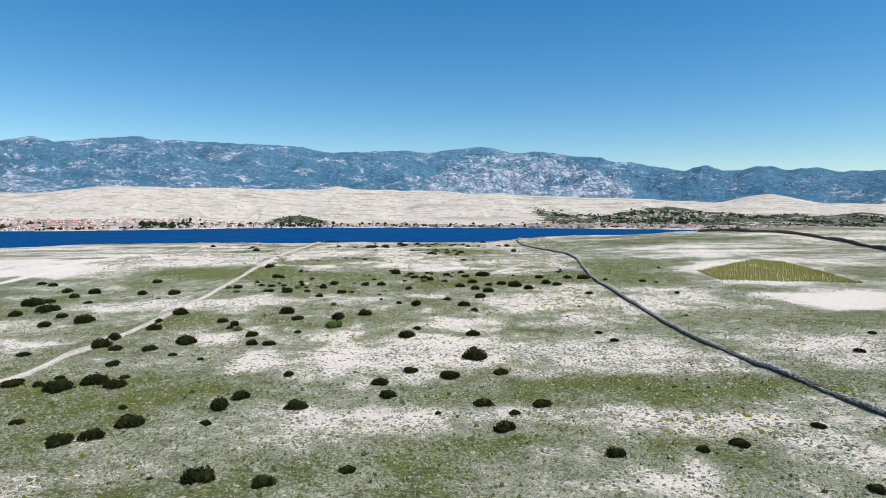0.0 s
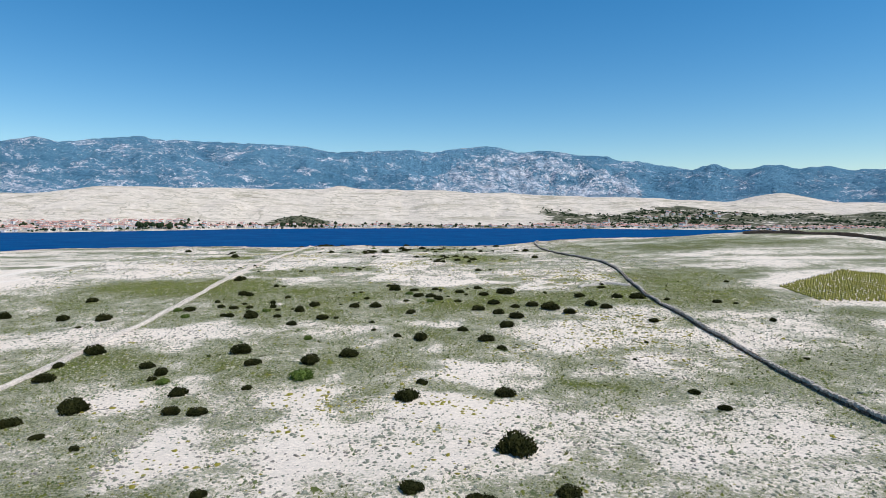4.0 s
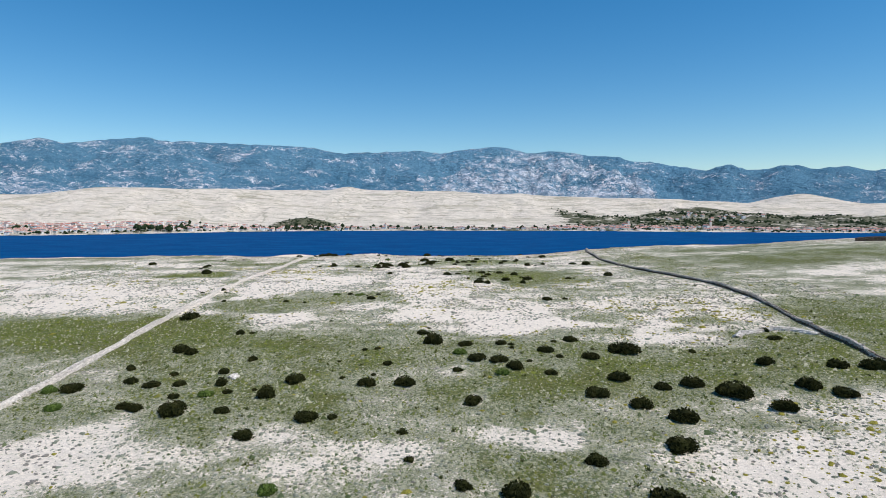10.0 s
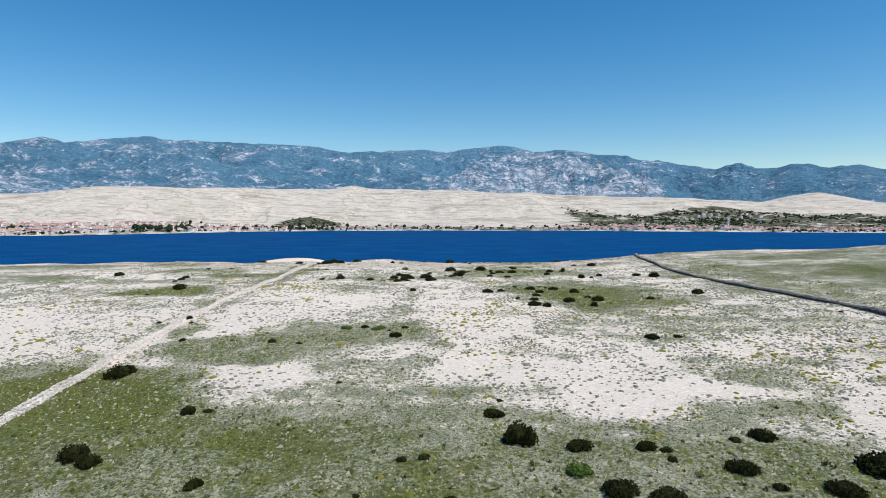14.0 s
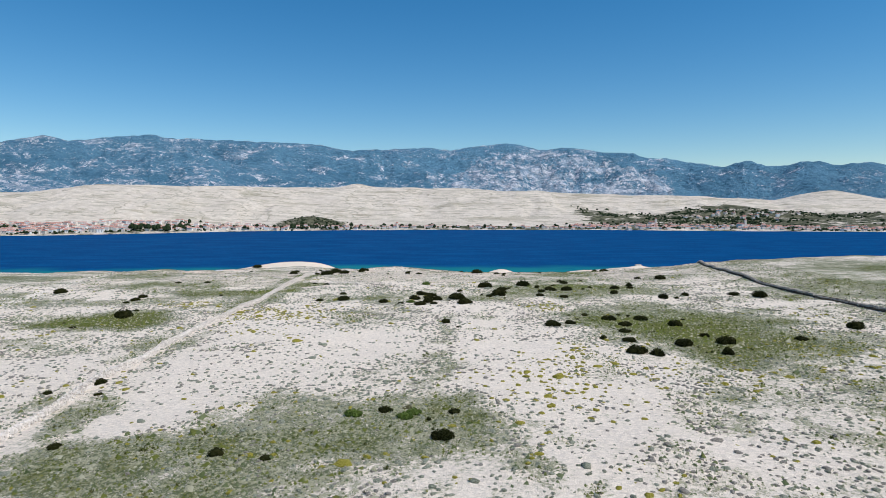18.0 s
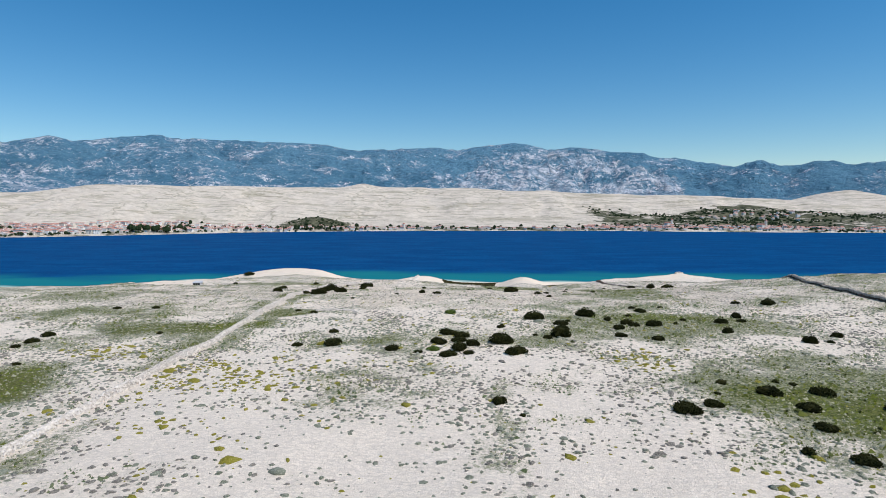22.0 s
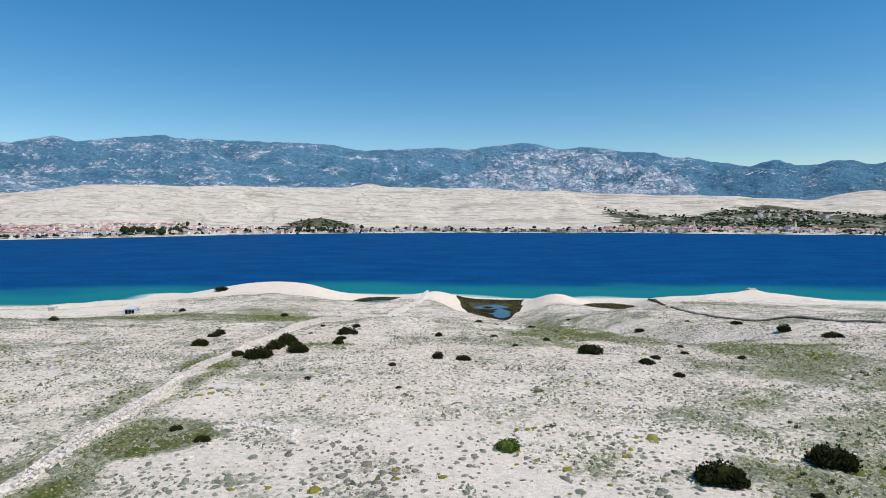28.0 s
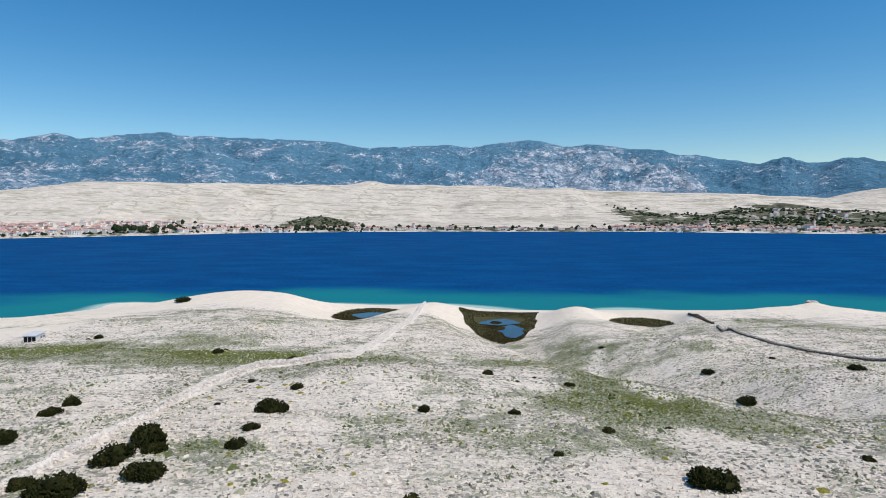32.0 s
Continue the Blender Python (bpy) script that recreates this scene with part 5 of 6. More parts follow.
WALL_EAST = [(41, 36), (39.7, 53), (38.7, 65), (37.9, 76), (36.9, 92), (36.3, 104), (35.4, 112), (34.3, 120), (33.6, 128), (34.1, 138), (35.9, 151), (37.8, 165), (38.6, 178), (38.2, 190), (37.5, 198), (35, 206), (32.8, 218), (31.5, 230), (31, 240), (31.5, 254), (33.3, 266), (35.3, 276), (38, 288)]
# capstones hold the sunlit top in their colour, the other stones the shaded side
stone_wall("dry_stone_wall", WALL_EAST, 0.36, 0.58, STONE_DARK, "long dry stone wall of grey limestone, shaded side and lit top painted in", 11, near=(100, 112), cap=STONE_CAP, step=0.36, big=0.85)
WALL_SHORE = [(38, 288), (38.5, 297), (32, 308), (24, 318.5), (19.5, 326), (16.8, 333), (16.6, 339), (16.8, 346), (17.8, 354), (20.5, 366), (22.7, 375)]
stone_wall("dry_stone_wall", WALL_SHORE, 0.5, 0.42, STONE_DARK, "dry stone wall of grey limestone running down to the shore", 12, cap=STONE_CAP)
stone_wall("dry_stone_wall", [(23.2, 379), (23.6, 387), (24.5, 399)], 0.6, 0.45, STONE_DARK, "tumbled end of a dry stone wall", 13, loose=2.0, step=0.9)
WALL_WEST = list(zip(WEST_X, WEST_Y))
stone_wall("dry_stone_wall", WALL_WEST, 0.62, 0.58, STONE, "low broken wall of pale limestone rubble", 14, near=(228, 234), loose=0.8, step=0.20, big=0.32)
stone_wall("dry_stone_wall", [(-55.5, 290), (-56.4, 299), (-55, 304), (-51.5, 306.5), (-48.2, 309.5), (-47, 318), (-46.8, 330), (-46, 341), (-46, 362), (-46.2, 390), (-46, 410)], 0.8, 0.5, STONE, "sunken line of pale stones over the dunes", 15, loose=1.6, step=0.3, big=0.55)
stone_wall("dry_stone_wall", [(131, 165), (136, 182), (141.5, 208), (140, 222), (138, 230), (133, 238), (119, 247), (108, 252)], 0.9, 1.1, STONE_DARK, "far dry stone wall of grey limestone", 16)
stone_wall("dry_stone_wall", [(-46.5, 246.5), (-44, 247.2), (-41, 246), (-40.4, 243.6)], 0.5, 0.16, STONE, "small broken enclosure wall of pale stones", 17, loose=1.0, step=0.3, big=0.4)
stone_wall("dry_stone_wall", [(24.5, 146.5), (26.1, 148.4), (30.5, 150.3), (33.0, 149.4), (34.3, 146.8)], 0.8, 0.45, STONE, "ruined enclosure wall of pale stones beside the long wall", 18, loose=1.2, step=0.3, big=0.5)
stone_wall("stone_heap", [(55.5, 401), (58.5, 401.4)], 2.4, 0.5, STONE, "pale rocks on the top of the shore dune", 20, loose=1.5, step=0.5, big=0.75)
stone_wall("stone_heap", [(-30.9, 133.3), (-30.5, 133.9)], 0.9, 0.4, STONE, "heap of pale field stones beside a juniper", 19, loose=1.2, step=0.2, big=0.6)


# ---------- ponds behind the beach ----------
def pond_material():
    k = Nodes("still_pond_water", 0.06, 0.5)
    return k.colour(k.mix(k.ramp(k.noise(0.6, 3), 0.4, 0.6), (0.018, 0.030, 0.040), (0.035, 0.05, 0.055))).bump(k.noise(4, 2), 0.05, 0.05).mat


def reed_material():
    k = Nodes("dark_reeds", 0.9, 0.05)
    return k.colour(k.mix(k.island(), (0.013, 0.011, 0.005), (0.048, 0.041, 0.016))).mat


POND, REEDS = pond_material(), reed_material()


def wet(x, y):
    """Open water of the two pools, with an islet in the larger one."""
    x, y = x + 0.7 * lattice(x, y, 3.0, 27), y + 1.2 * lattice(x, y, 3.5, 28)
    large = ((x + 25) / 7.2) ** 2 + ((y - 404) / 5.4) ** 2 < 1
    arm = ((x + 22.0) / 3.0) ** 2 + ((y - 390.5) / 8.5) ** 2 < 1
    islet = ((x + 25.8) / 2.0) ** 2 + ((y - 402) / 2.2) ** 2 < 1
    notch = ((x + 27.5) / 4.2) ** 2 + ((y - 394) / 4.0) ** 2 < 1
    return ((large | arm) & ~islet & ~(notch & ~large)) | (((x + 61.5) / 6.0) ** 2 + ((y - 411.5) / 4.6) ** 2 < 1)


def pond(x0, x1, y0, y1, z, label, step=0.3):
    x, y = np.meshgrid(np.arange(x0, x1, step), np.arange(y0, y1, step))
    x, y = x.ravel(), y.ravel()
    keep = wet(x, y)
    x, y = x[keep], y[keep]
    h, n = step * 0.5001, len(x)
    co = np.stack([np.stack([x + a * h, y + b * h, 0 * x + z], 1) for a, b in ((-1, -1), (1, -1), (1, 1), (-1, 1))], 1).reshape(-1, 3)
    tri = (np.array([(0, 1, 2), (0, 2, 3)])[None] + (np.arange(n) * 4)[:, None, None]).reshape(-1, 3)
    tagged(new("pond", big_mesh("pond", co, tri, POND)), label, "pond", kind="structure")


pond(-40, -8, 364, 418, 0.45, "small dark pond with a reedy islet behind the beach")
pond(-72, -50, 400, 422, 0.50, "narrow dark pool behind the beach")


def reeds(name, count, seed, x0, x1, y0, y1):
    r = np.random.RandomState(seed)
    x, y = r.uniform(x0, x1, count), r.uniform(y0, y1, count)
    keep = (marshy(x, y) > 0.45) & ~wet(x, y)
    x, y = x[keep], y[keep]
    count = len(x)
    z, h, w = np.maximum(relief(x, y), 0.42), r.uniform(0.08, 0.30, count), r.uniform(0.12, 0.32, count)
    co = []
    for dx, dy, dz in ((1, 0, 0), (-0.5, 0.87, 0), (-0.5, -0.87, 0), (0.2, 0.1, 1)):
        co.append(np.stack([x + dx * w, y + dy * w, z - 0.05 + dz * h], 1))
    co = np.stack(co, 1).reshape(-1, 3)
    tri = (np.array([(0, 1, 3), (1, 2, 3), (2, 0, 3)])[None] + (np.arange(count) * 4)[:, None, None]).reshape(-1, 3)
    tagged(new(name, big_mesh(name, co, tri, REEDS)), "dark brown-green reeds in a wet hollow", "reeds", kind="stuff")


reeds("reeds", 12000, 91, -40, -9, 373, 420)
reeds("reeds", 6000, 92, -75, -51, 396, 424)
reeds("reeds", 4000, 93, 2, 22, 388, 408)

# ---------- sheds near the beach ----------
SHED_WALL = plain_material("pale_grey_boards", (0.50, 0.50, 0.50), (0.66, 0.655, 0.64), 2.0)
SHED_ROOF = plain_material("light_metal_roof", (0.52, 0.53, 0.54), (0.68, 0.68, 0.68), 1.0, 0.5, 0.4)
# near-black colour that paints the shade inside the shed's doorways
DARK = plain_material("doorway_shade", (0.012, 0.012, 0.014), (0.025, 0.025, 0.028), 2.0)


def shed(x, y, wide, deep, tall, doors, label, wall, roof):
    ob = tagged(new("shed"), label, "shed")
    ob.matrix_basis = pose(x, y, ground_at(x, y) - 0.5, 0, 0, 4)
    bm = bmesh.new()
    box(bm, -wide / 2, 0, -0.4, wide / 2, deep, tall)
    part("body", bm, wall, ob)
    bm = bmesh.new()
    box(bm, -wide / 2 - 0.15, -0.2, tall + 0.002, wide / 2 + 0.12, deep + 0.12, tall + 0.10)
    for v in bm.verts:
        v.co.z += 0.09 * v.co.y
    part("roof", bm, roof, ob)
    step = wide / max(doors, 1)
    # flat dark panels on the solid body stand in for shaded openings
    for i in range(doors):
        bm = bmesh.new()
        x0 = -wide / 2 + i * step
        box(bm, x0 + 0.07, -0.03, 0.08, x0 + step - 0.07, 0.05, tall - 0.16)
        part("door", bm, DARK, ob, "near-black panel painting the shade of an open doorway")
    for i in range(2 if doors else 0):
        bm = bmesh.new()
        box(bm, wide / 2 - 0.04, deep * (0.45 + 0.28 * i), tall * 0.62, wide / 2 + 0.03, deep * (0.45 + 0.28 * i) + 0.4, tall * 0.85)
        part("window", bm, SHUTTER, ob)
    return ob


SHUTTER = plain_material("dark_window_glass", (0.10, 0.11, 0.12), (0.18, 0.185, 0.19), 2, 0.3, 0.5)
shed(-102.6, 330.6, 2.0, 2.4, 1.45, 3, "low grey shed with three dark doorways on sandy ground", SHED_WALL, SHED_ROOF)
shed(-130.5, 345, 1.5, 1.4, 1.5, 0, "small pale stone hut on sandy ground", STONE, STONE)

# ---------- vineyard ----------
VINE = leaf_material("vine_leaves", (0.24, 0.225, 0.045), (0.33, 0.305, 0.075), (0.40, 0.36, 0.13))
POST = plain_material("grey_vine_posts", (0.20, 0.18, 0.16), (0.30, 0.28, 0.25), 6)


def vine_row(x0, y0, x1, y1, seed):
    r = np.random.RandomState(seed)
    n = int(math.hypot(x1 - x0, y1 - y0) / 0.42)
    u = (np.arange(n) + r.uniform(-0.4, 0.4, n)) / max(n, 1)
    x, y = x0 + (x1 - x0) * u + r.normal(0, 0.06, n), y0 + (y1 - y0) * u
    z, s = relief(x, y), r.uniform(0.20, 0.32, n)
    co = []
    for dx, dy, dz in ((1, 0, 0.5), (-0.5, 0.87, 0.5), (-0.5, -0.87, 0.5), (0.1, 0.1, 1.9), (0, 0, -0.1)):
        co.append(np.stack([x + dx * s, y + dy * s, z + 0.06 + dz * s * 1.0], 1))
    co = np.stack(co, 1).reshape(-1, 3)
    tri = (np.array([(0, 1, 3), (1, 2, 3), (2, 0, 3), (1, 0, 4), (2, 1, 4), (0, 2, 4)])[None] + (np.arange(n) * 5)[:, None, None]).reshape(-1, 3)
    row = tagged(new("vine_row"), "row of low yellow-green vines on pale soil", "vines", "rows of the vineyard")
    part("foliage", big_mesh("foliage", co, tri, VINE), None, row)
    for q in (0.0, 1.0):
        bm = bmesh.new()
        px, py = x0 + (x1 - x0) * q, y0 + (y1 - y0) * q
        g = ground_at(px, py)
        box(bm, px - 0.05, py - 0.05, g - 0.1, px + 0.05, py + 0.05, g + 0.55)
        part("post", bm, POST, row)


for i in range(26):
    q = i / 25
    vine_row(62 + 27 * q, 131.5 - 5.5 * q, 60.5 + 25.5 * q + 1.0, 143 + 14 * min(1.0, 1.25 * q) - 16 * max(0.0, q - 0.8), 300 + i)

# ---------- the towns across the water ----------
PLASTER = Nodes("painted_plaster", 0.85, 0.1)
_c = PLASTER.mix(PLASTER.ramp(PLASTER.chance(), 0.35, 0.9), (0.86, 0.85, 0.83), (0.74, 0.67, 0.57))
PLASTER = PLASTER.colour(PLASTER.mix(PLASTER.ramp(PLASTER.noise(0.8, 4), 0.4, 0.8), _c, (0.70, 0.67, 0.63))).mat
TILES = Nodes("clay_roof_tiles", 0.85, 0.1)
_c = TILES.mix(TILES.chance(), (0.40, 0.17, 0.13), (0.60, 0.38, 0.32))
TILES = TILES.colour(TILES.mix(TILES.ramp(TILES.noise(1.2, 4), 0.4, 0.8), _c, (0.36, 0.20, 0.16))).mat


def house_kind(wide, deep, tall, pitch, floors, across):
    """A house with its front to -y: walls, tiled roof, windows and a door."""
    ob = new("house")
    bm = bmesh.new()
    box(bm, -wide / 2, -deep / 2, -3, wide / 2, deep / 2, tall)
    part("wall", bm, PLASTER, ob)
    bm = bmesh.new()
    o = 0.45
    v = [bm.verts.new(p) for p in ((-wide / 2 - o, -deep / 2 - o, tall), (wide / 2 + o, -deep / 2 - o, tall), (wide / 2 + o, deep / 2 + o, tall), (-wide / 2 - o, deep / 2 + o, tall), (-wide / 2 + wide * 0.12, 0, tall + pitch), (wide / 2 - wide * 0.12, 0, tall + pitch))]
    for f in ((0, 1, 5, 4), (2, 3, 4, 5), (1, 2, 5), (3, 0, 4), (3, 2, 1, 0)):
        bm.faces.new([v[i] for i in f])
    part("roof", bm, TILES, ob)
    bm = bmesh.new()
    box(bm, wide * 0.22, -0.3, tall + pitch * 0.4, wide * 0.22 + 0.7, 0.4, tall + pitch + 0.7)
    part("chimney", bm, PLASTER, ob)
    for f in range(floors):
        for i in range(across):
            x = -wide / 2 + wide * (i + 0.5) / across
            z = tall * (f + 0.42) / floors
            door = f == 0 and i == across // 2
            bm = bmesh.new()
            box(bm, x - 0.3, -deep / 2 - 0.06, 0.05 if door else z, x + 0.3, -deep / 2 + 0.05, 1.7 if door else z + 0.8)
            part("door" if door else "window", bm, SHUTTER, ob)
    return ob


KINDS = [house_kind(5.0, 4.8, 3.3, 1.1, 2, 3), house_kind(6.2, 5, 3.5, 1.1, 2, 4), house_kind(4.8, 4.4, 2.2, 1.0, 1, 3), house_kind(7.6, 5.5, 5.0, 1.2, 3, 4)]
used_kinds, taken, town = set(), [], random.Random(21)


def settle(x0, x1, v0, v1, count, odds, label):
    made = 0
    for _ in range(count * 6):
        if made >= count:
            return
        x, v = town.uniform(x0, x1), v0 + (v1 - v0) * town.random() ** 1.3
        y = float(np.interp(x, *SHORE)) + v
        if any(abs(x - a) < 5.8 and abs(y - b) < 5.5 for a, b in taken):
            continue
        taken.append((x, y))
        k = town.choices(range(4), odds)[0]
        z = float(far_height(np.array([x]), np.array([y]))[0])
        m = pose(x, y, max(z, 0.8), 0, 0, town.choice((0, 0, 8, -10, 90, 20, -25)))
        if k in used_kinds:
            ob = copy_thing(KINDS[k], m)
        else:
            ob = KINDS[k]
            ob.matrix_basis = m
            used_kinds.add(k)
        tagged(ob, label, "house", "houses across the water")
        made += 1


settle(-700, -430, 8, 88, 112, (4, 3, 1, 4), "pale plastered house with a red tiled roof")
settle(-415, -300, 10, 34, 20, (3, 3, 1, 1), "pale plastered house with a red tiled roof")
settle(-300, -60, 8, 34, 30, (3, 2, 3, 0), "cream house with an orange tiled roof by the shore")
settle(-60, 150, 8, 26, 14, (3, 1, 4, 0), "cream house with an orange tiled roof by the shore")
settle(150, 760, 7, 60, 84, (3, 1, 7, 0), "pale house with a red tiled roof in a shore town")
settle(345, 560, 150, 225, 15, (3, 2, 3, 0), "white house on a scrubby hillside")


def back_streets(x0, x1, v0, v1, count, seed, low=2.0, high=4.4):
    """Small houses packed between the others, too far to tell apart."""
    r = np.random.RandomState(seed)
    verts, faces, roofs = [], [], []
    for _ in range(count):
        x, v = r.uniform(x0, x1), v0 + (v1 - v0) * r.rand()
        y = float(np.interp(x, *SHORE)) + v
        z = max(float(far_height(np.array([x]), np.array([y]))[0]), 0.8)
        w, d, h, p = r.uniform(1.7, 3.1), r.uniform(1.8, 2.7), r.uniform(low, high), r.uniform(0.7, 1.2)
        n = len(verts)
        verts += [(x + a * w, y + c * d, z + e) for e in (-2, h) for a, c in ((-1, -1), (1, -1), (1, 1), (-1, 1))]
        verts += [(x - w * 0.8, y, z + h + p), (x + w * 0.8, y, z + h + p)]
        faces += [(n, n + 1, n + 5, n + 4), (n + 1, n + 2, n + 6, n + 5), (n + 2, n + 3, n + 7, n + 6), (n + 3, n, n + 4, n + 7), (n + 4, n + 5, n + 9, n + 8), (n + 6, n + 7, n + 8, n + 9), (n + 5, n + 6, n + 9), (n + 7, n + 4, n + 8)]
        roofs += [0, 0, 0, 0, 1, 1, 1, 1]
    me = mesh_of("back_streets", verts, faces, BACK_WALL)
    me.materials.append(BACK_ROOF)
    me.polygons.foreach_set("material_index", roofs)
    tagged(new("back_streets", me), "packed small pale houses with red roofs in the far town", "houses", kind="stuff")


def island_material(name, a, b):
    k = Nodes(name, 0.85, 0.1)
    return k.colour(k.mix(k.island(), a, b)).mat


BACK_WALL, BACK_ROOF = island_material("town_plaster", (0.86, 0.85, 0.83), (0.72, 0.65, 0.56)), island_material("town_tiles", (0.38, 0.16, 0.12), (0.62, 0.42, 0.36))
back_streets(-740, -430, 8, 95, 360, 61)
back_streets(-430, -330, 12, 70, 60, 66)
back_streets(-415, -200, 12, 30, 44, 62)
back_streets(-200, 150, 8, 22, 44, 65, 1.2, 2.6)
back_streets(150, 820, 9, 62, 380, 63, 1.2, 2.6)
back_streets(345, 560, 150, 225, 12, 64)


def far_scrub(x0, x1, v0, v1, count, seed, lo, hi, name, label, bare=False):
    """Dark clumps of shrubs and small trees over the far slopes."""
    r = np.random.RandomState(seed)
    x, v = r.uniform(x0, x1, count), v0 + (v1 - v0) * r.rand(count)
    y = np.interp(x, *SHORE) + v
    keep = r.rand(count) < (1.0 if bare else np.clip(far_green(x, y) * 1.4 - 0.1, 0, 1)) * np.clip(0.5 + 1.3 * lattice(x, y, 45, 95) + 0.6 * lattice(x, y, 14, 96), 0, 1)
    x, y = x[keep], y[keep]
    n, z = len(x), far_height(x, y)
    w, co = r.uniform(lo, hi, n), []
    for ring, (f, h) in enumerate(((1.0, -0.2), (0.85, 0.55))):
        for i in range(6):
            a, j = i * math.pi / 3 + ring * 0.5, r.uniform(0.7, 1.25, n) * f
            co.append(np.stack([x + w * j * np.cos(a), y + w * j * np.sin(a), z + w * h * r.uniform(0.8, 1.2, n)], 1))
    co.append(np.stack([x, y, z + w * r.uniform(0.8, 1.3, n)], 1))
    t = []
    for i in range(6):
        q = (i + 1) % 6
        t += [(i, q, 6 + q), (i, 6 + q, 6 + i), (6 + i, 6 + q, 12)]
    tri = (np.array(t)[None] + (np.arange(n) * 13)[:, None, None]).reshape(-1, 3)
    tagged(new(name, big_mesh(name, np.stack(co, 1).reshape(-1, 3), tri, PINE)), label, "shrubs", kind="stuff")


far_scrub(190, 900, 14, 340, 5200, 71, 1.2, 3.0, "hillside_scrub", "dark green scrub patches on the far slopes")
far_scrub(-330, -195, 10, 75, 200, 72, 0.9, 1.9, "hillside_scrub", "dark green scrub on a low coastal hill")
far_scrub(-760, -195, 4, 60, 520, 73, 1.0, 2.6, "garden_shrubs", "dark garden shrubs between the far houses", True)
far_scrub(-195, 800, 4, 40, 700, 74, 0.9, 2.2, "garden_shrubs", "dark garden shrubs between the shore houses", True)

# white churches among the houses
def church(x, v, size, nave, label):
    ob = tagged(new("church"), label, "church")
    y = float(np.interp(x, *SHORE)) + v
    ob.matrix_basis = pose(x, y, float(far_height(np.array([x]), np.array([y]))[0]), 0, 0, 12) @ Matrix.Scale(size, 4)
    part("nave", box(bmesh.new(), -nave, -3, -2, nave, 10, 5), PLASTER, ob)
    bm = bmesh.new()
    o = nave + 0.3
    v = [bm.verts.new(p) for p in ((-o, -3.3, 5), (o, -3.3, 5), (o, 10.3, 5), (-o, 10.3, 5), (0, -3.3, 7.2), (0, 10.3, 7.2))]
    for f in ((0, 1, 4), (1, 2, 5, 4), (2, 3, 5), (3, 0, 4, 5), (3, 2, 1, 0)):
        bm.faces.new([v[i] for i in f])
    part("roof", bm, TILES, ob)
    part("tower", box(bmesh.new(), nave + 0.6, -3, -2, nave + 3.4, -0.2, 11), PLASTER, ob)
    for z in (7.2, 9.0):
        part("belfry_window", box(bmesh.new(), nave + 1.6, -3.06, z, nave + 2.4, -2.9, z + 1.1), SHUTTER, ob)
    bm = bmesh.new()
    bmesh.ops.create_cone(bm, cap_ends=True, segments=4, radius1=2.2, radius2=0.05, depth=3.4)
    bmesh.ops.rotate(bm, verts=bm.verts, cent=(0, 0, 0), matrix=Matrix.Rotation(radians(45), 3, "Z"))
    bmesh.ops.translate(bm, verts=bm.verts, vec=(nave + 2.0, -1.6, 12.7))
    part("spire", bm, TILES, ob)


church(284.0, 62.0, 0.85, 3.2, "white church with a bell tower above the shore houses")
church(402.0, 40.0, 0.95, 2.6, "small white church with a slender bell tower in the town")

# white chapel tower on the open shore
tower = tagged(new("tower"), "small white shore tower with a pointed cap", "tower")
tx0, ty0 = -124.0, float(np.interp(-124, *SHORE)) + 9
tower.matrix_basis = pose(tx0, ty0, float(far_height(np.array([tx0]), np.array([ty0]))[0]))
bm = bmesh.new()
bmesh.ops.create_cone(bm, cap_ends=True, segments=12, radius1=2.8, radius2=2.2, depth=9)
bmesh.ops.translate(bm, verts=bm.verts, vec=(0, 0, 3.5))
part("shaft", bm, PLASTER, tower)
bm = bmesh.new()
bmesh.ops.create_cone(bm, cap_ends=True, segments=12, radius1=2.5, radius2=0.1, depth=2.2)
bmesh.ops.translate(bm, verts=bm.verts, vec=(0, 0, 9.1))
part("cap", bm, TILES, tower)


# trees of the far shore
def tree_crowns():
    out = []
    for seed in (31, 32, 33):
        co, tri = juniper_crown(seed, 5, 120, 0.95)
        out.append(big_mesh("crown", co, tri, PINE))
    return out


TREE_CROWNS = tree_crowns()
TRUNK = stem_mesh("trunk", BARK, 0.6, 0.045)


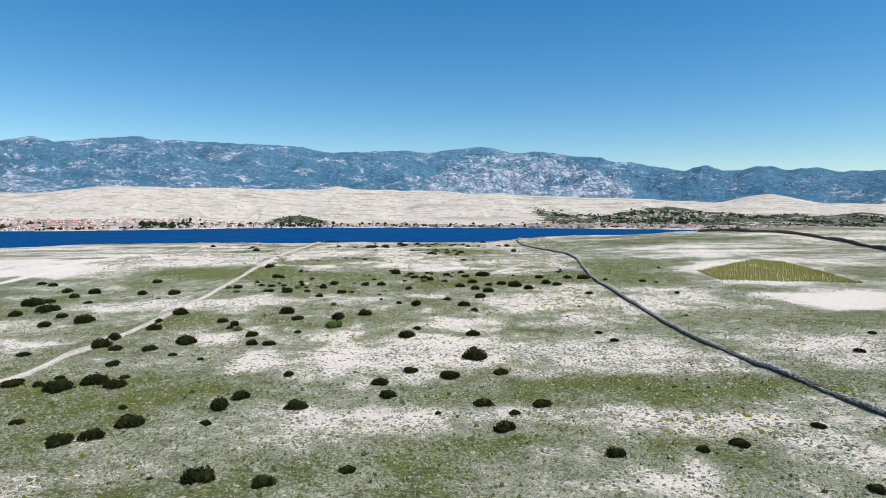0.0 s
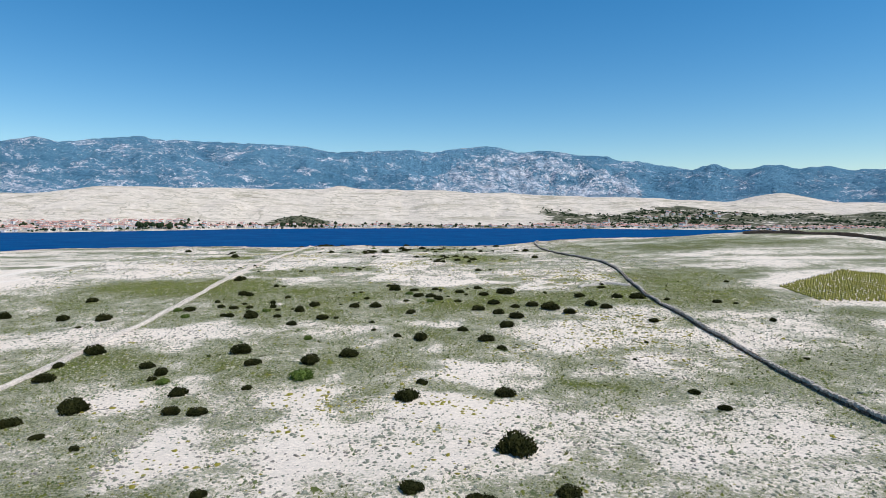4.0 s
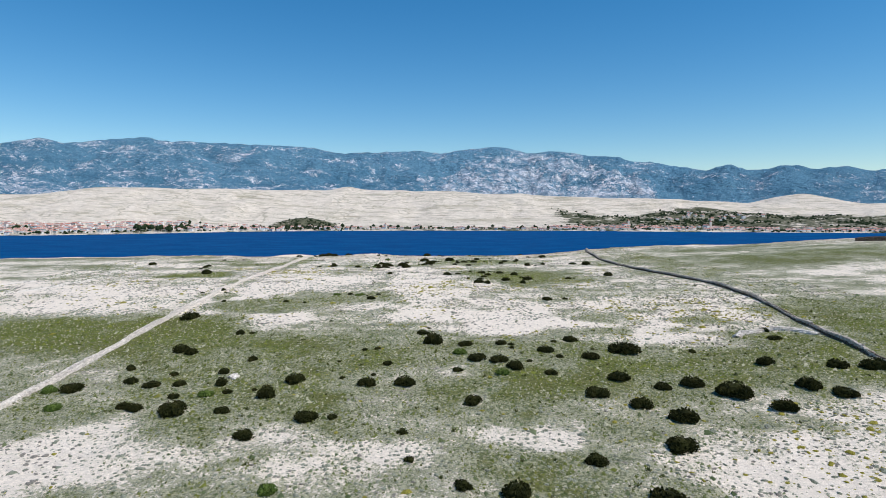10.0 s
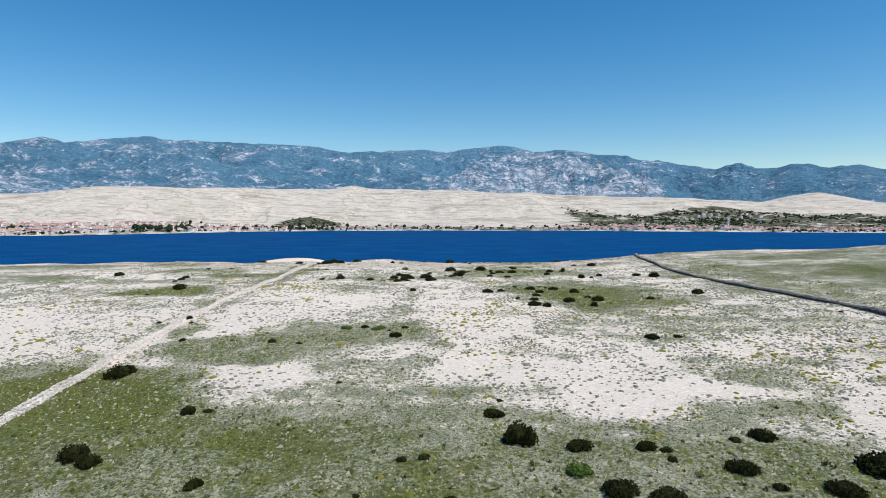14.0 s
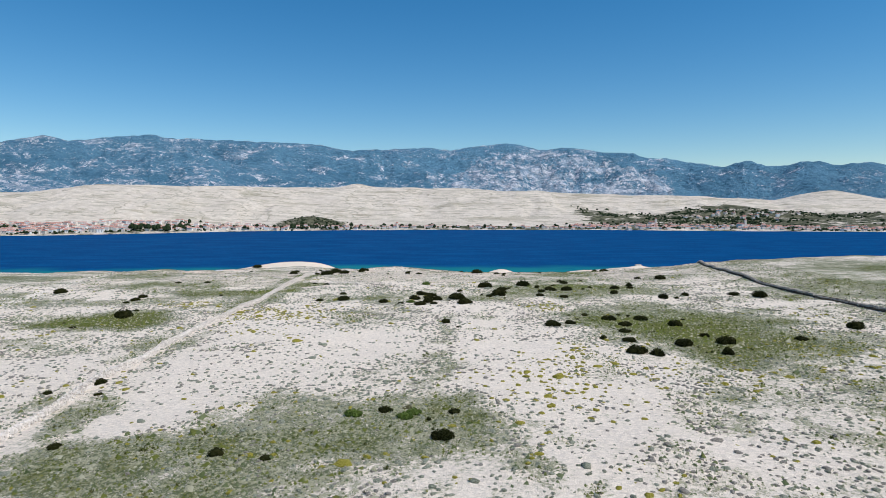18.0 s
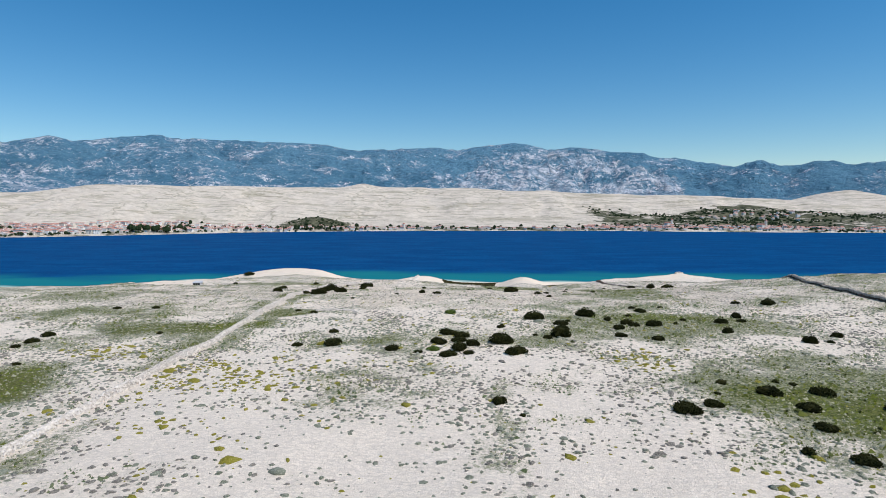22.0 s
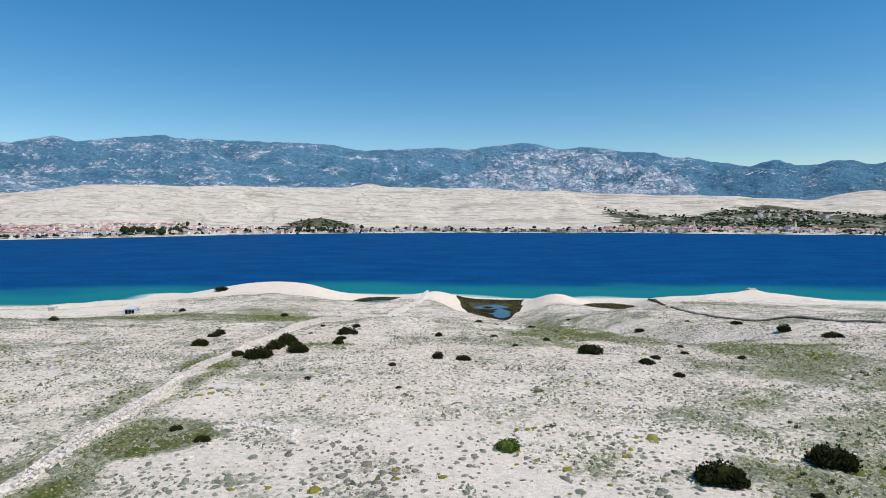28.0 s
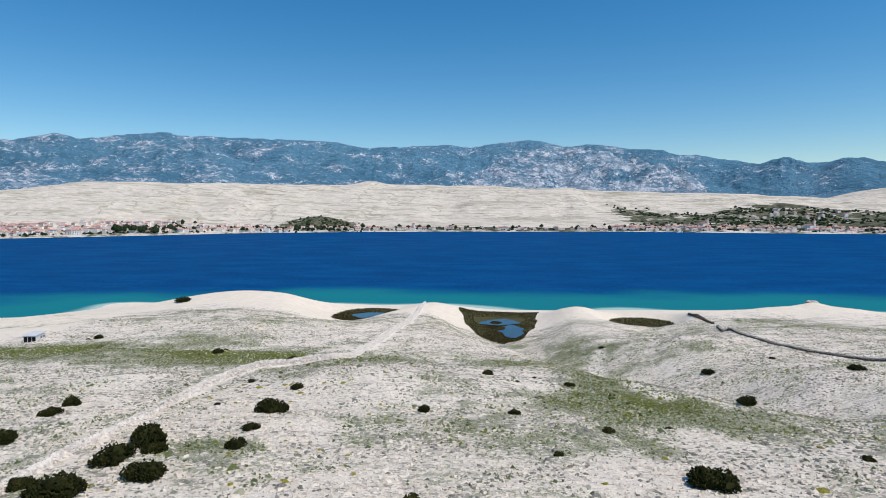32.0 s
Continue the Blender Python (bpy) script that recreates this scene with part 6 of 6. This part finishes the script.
def far_tree(x, y, wide, tall):
    z = float(far_height(np.array([x]), np.array([y]))[0])
    ob = tagged(new("tree"), "dark green tree among the shore houses", "tree", "trees across the water")
    ob.matrix_basis = pose(x, y, max(z, 0.5), 0, 0, town.uniform(0, 360)) @ Matrix.Diagonal((wide, wide, tall, 1))
    part("crown", TREE_CROWNS[town.randrange(3)], None, ob, m=pose(0, 0, 0.22))
    part("trunk", TRUNK, None, ob)


def grove(x0, x1, v0, v1, count, lo, hi):
    for _ in range(count):
        x, v = town.uniform(x0, x1), town.uniform(v0, v1)
        w = town.uniform(lo, hi)
        far_tree(x, float(np.interp(x, *SHORE)) + v, w, w * town.uniform(0.8, 1.3))


grove(-700, -415, 5, 90, 60, 3, 6.5)
grove(-790, -610, 6, 60, 46, 6, 10)
grove(-590, -415, 3, 12, 26, 3, 5)
grove(-430, -300, 12, 48, 24, 4, 7)
grove(-470, -412, 8, 42, 26, 7, 11)
grove(-345, -180, 6, 40, 44, 4, 8)
grove(-180, 150, 6, 40, 26, 4, 8)
grove(150, 760, 5, 75, 80, 2.5, 5)
grove(260, 760, 60, 160, 26, 3, 5)
grove(300, 620, 120, 230, 34, 3, 5.5)

# moored boat
boat = tagged(new("boat"), "small white motor boat moored off the town", "boat")
boat.matrix_basis = pose(228, 1036, 0.1, 0, 0, 15)
HULL = plain_material("white_boat_paint", (0.72, 0.72, 0.72), (0.8, 0.8, 0.8), 1, 0.4, 0.4)
bm = bmesh.new()
v = [bm.verts.new(p) for p in ((-4, -1.3, 1.2), (3, -1.3, 1.2), (5.5, 0, 1.5), (3, 1.3, 1.2), (-4, 1.3, 1.2), (-3.7, -0.9, -0.3), (2.6, -0.8, -0.3), (4.4, 0, -0.2), (2.6, 0.8, -0.3), (-3.7, 0.9, -0.3))]
for f in ((0, 1, 2, 3, 4), (9, 8, 7, 6, 5), (0, 5, 6, 1), (1, 6, 7, 2), (2, 7, 8, 3), (3, 8, 9, 4), (4, 9, 5, 0)):
    bm.faces.new([v[i] for i in f])
part("hull", bm, HULL, boat)
part("cabin", box(bmesh.new(), -1.5, -0.9, 1.2, 1.8, 0.9, 2.7), HULL, boat)

# ---------- everything at full size ----------
for ob in list(scene.objects):
    if ob.parent is None and ob.type in ("MESH", "EMPTY"):
        ob.matrix_basis = Matrix.Scale(UNIT, 4) @ ob.matrix_basis
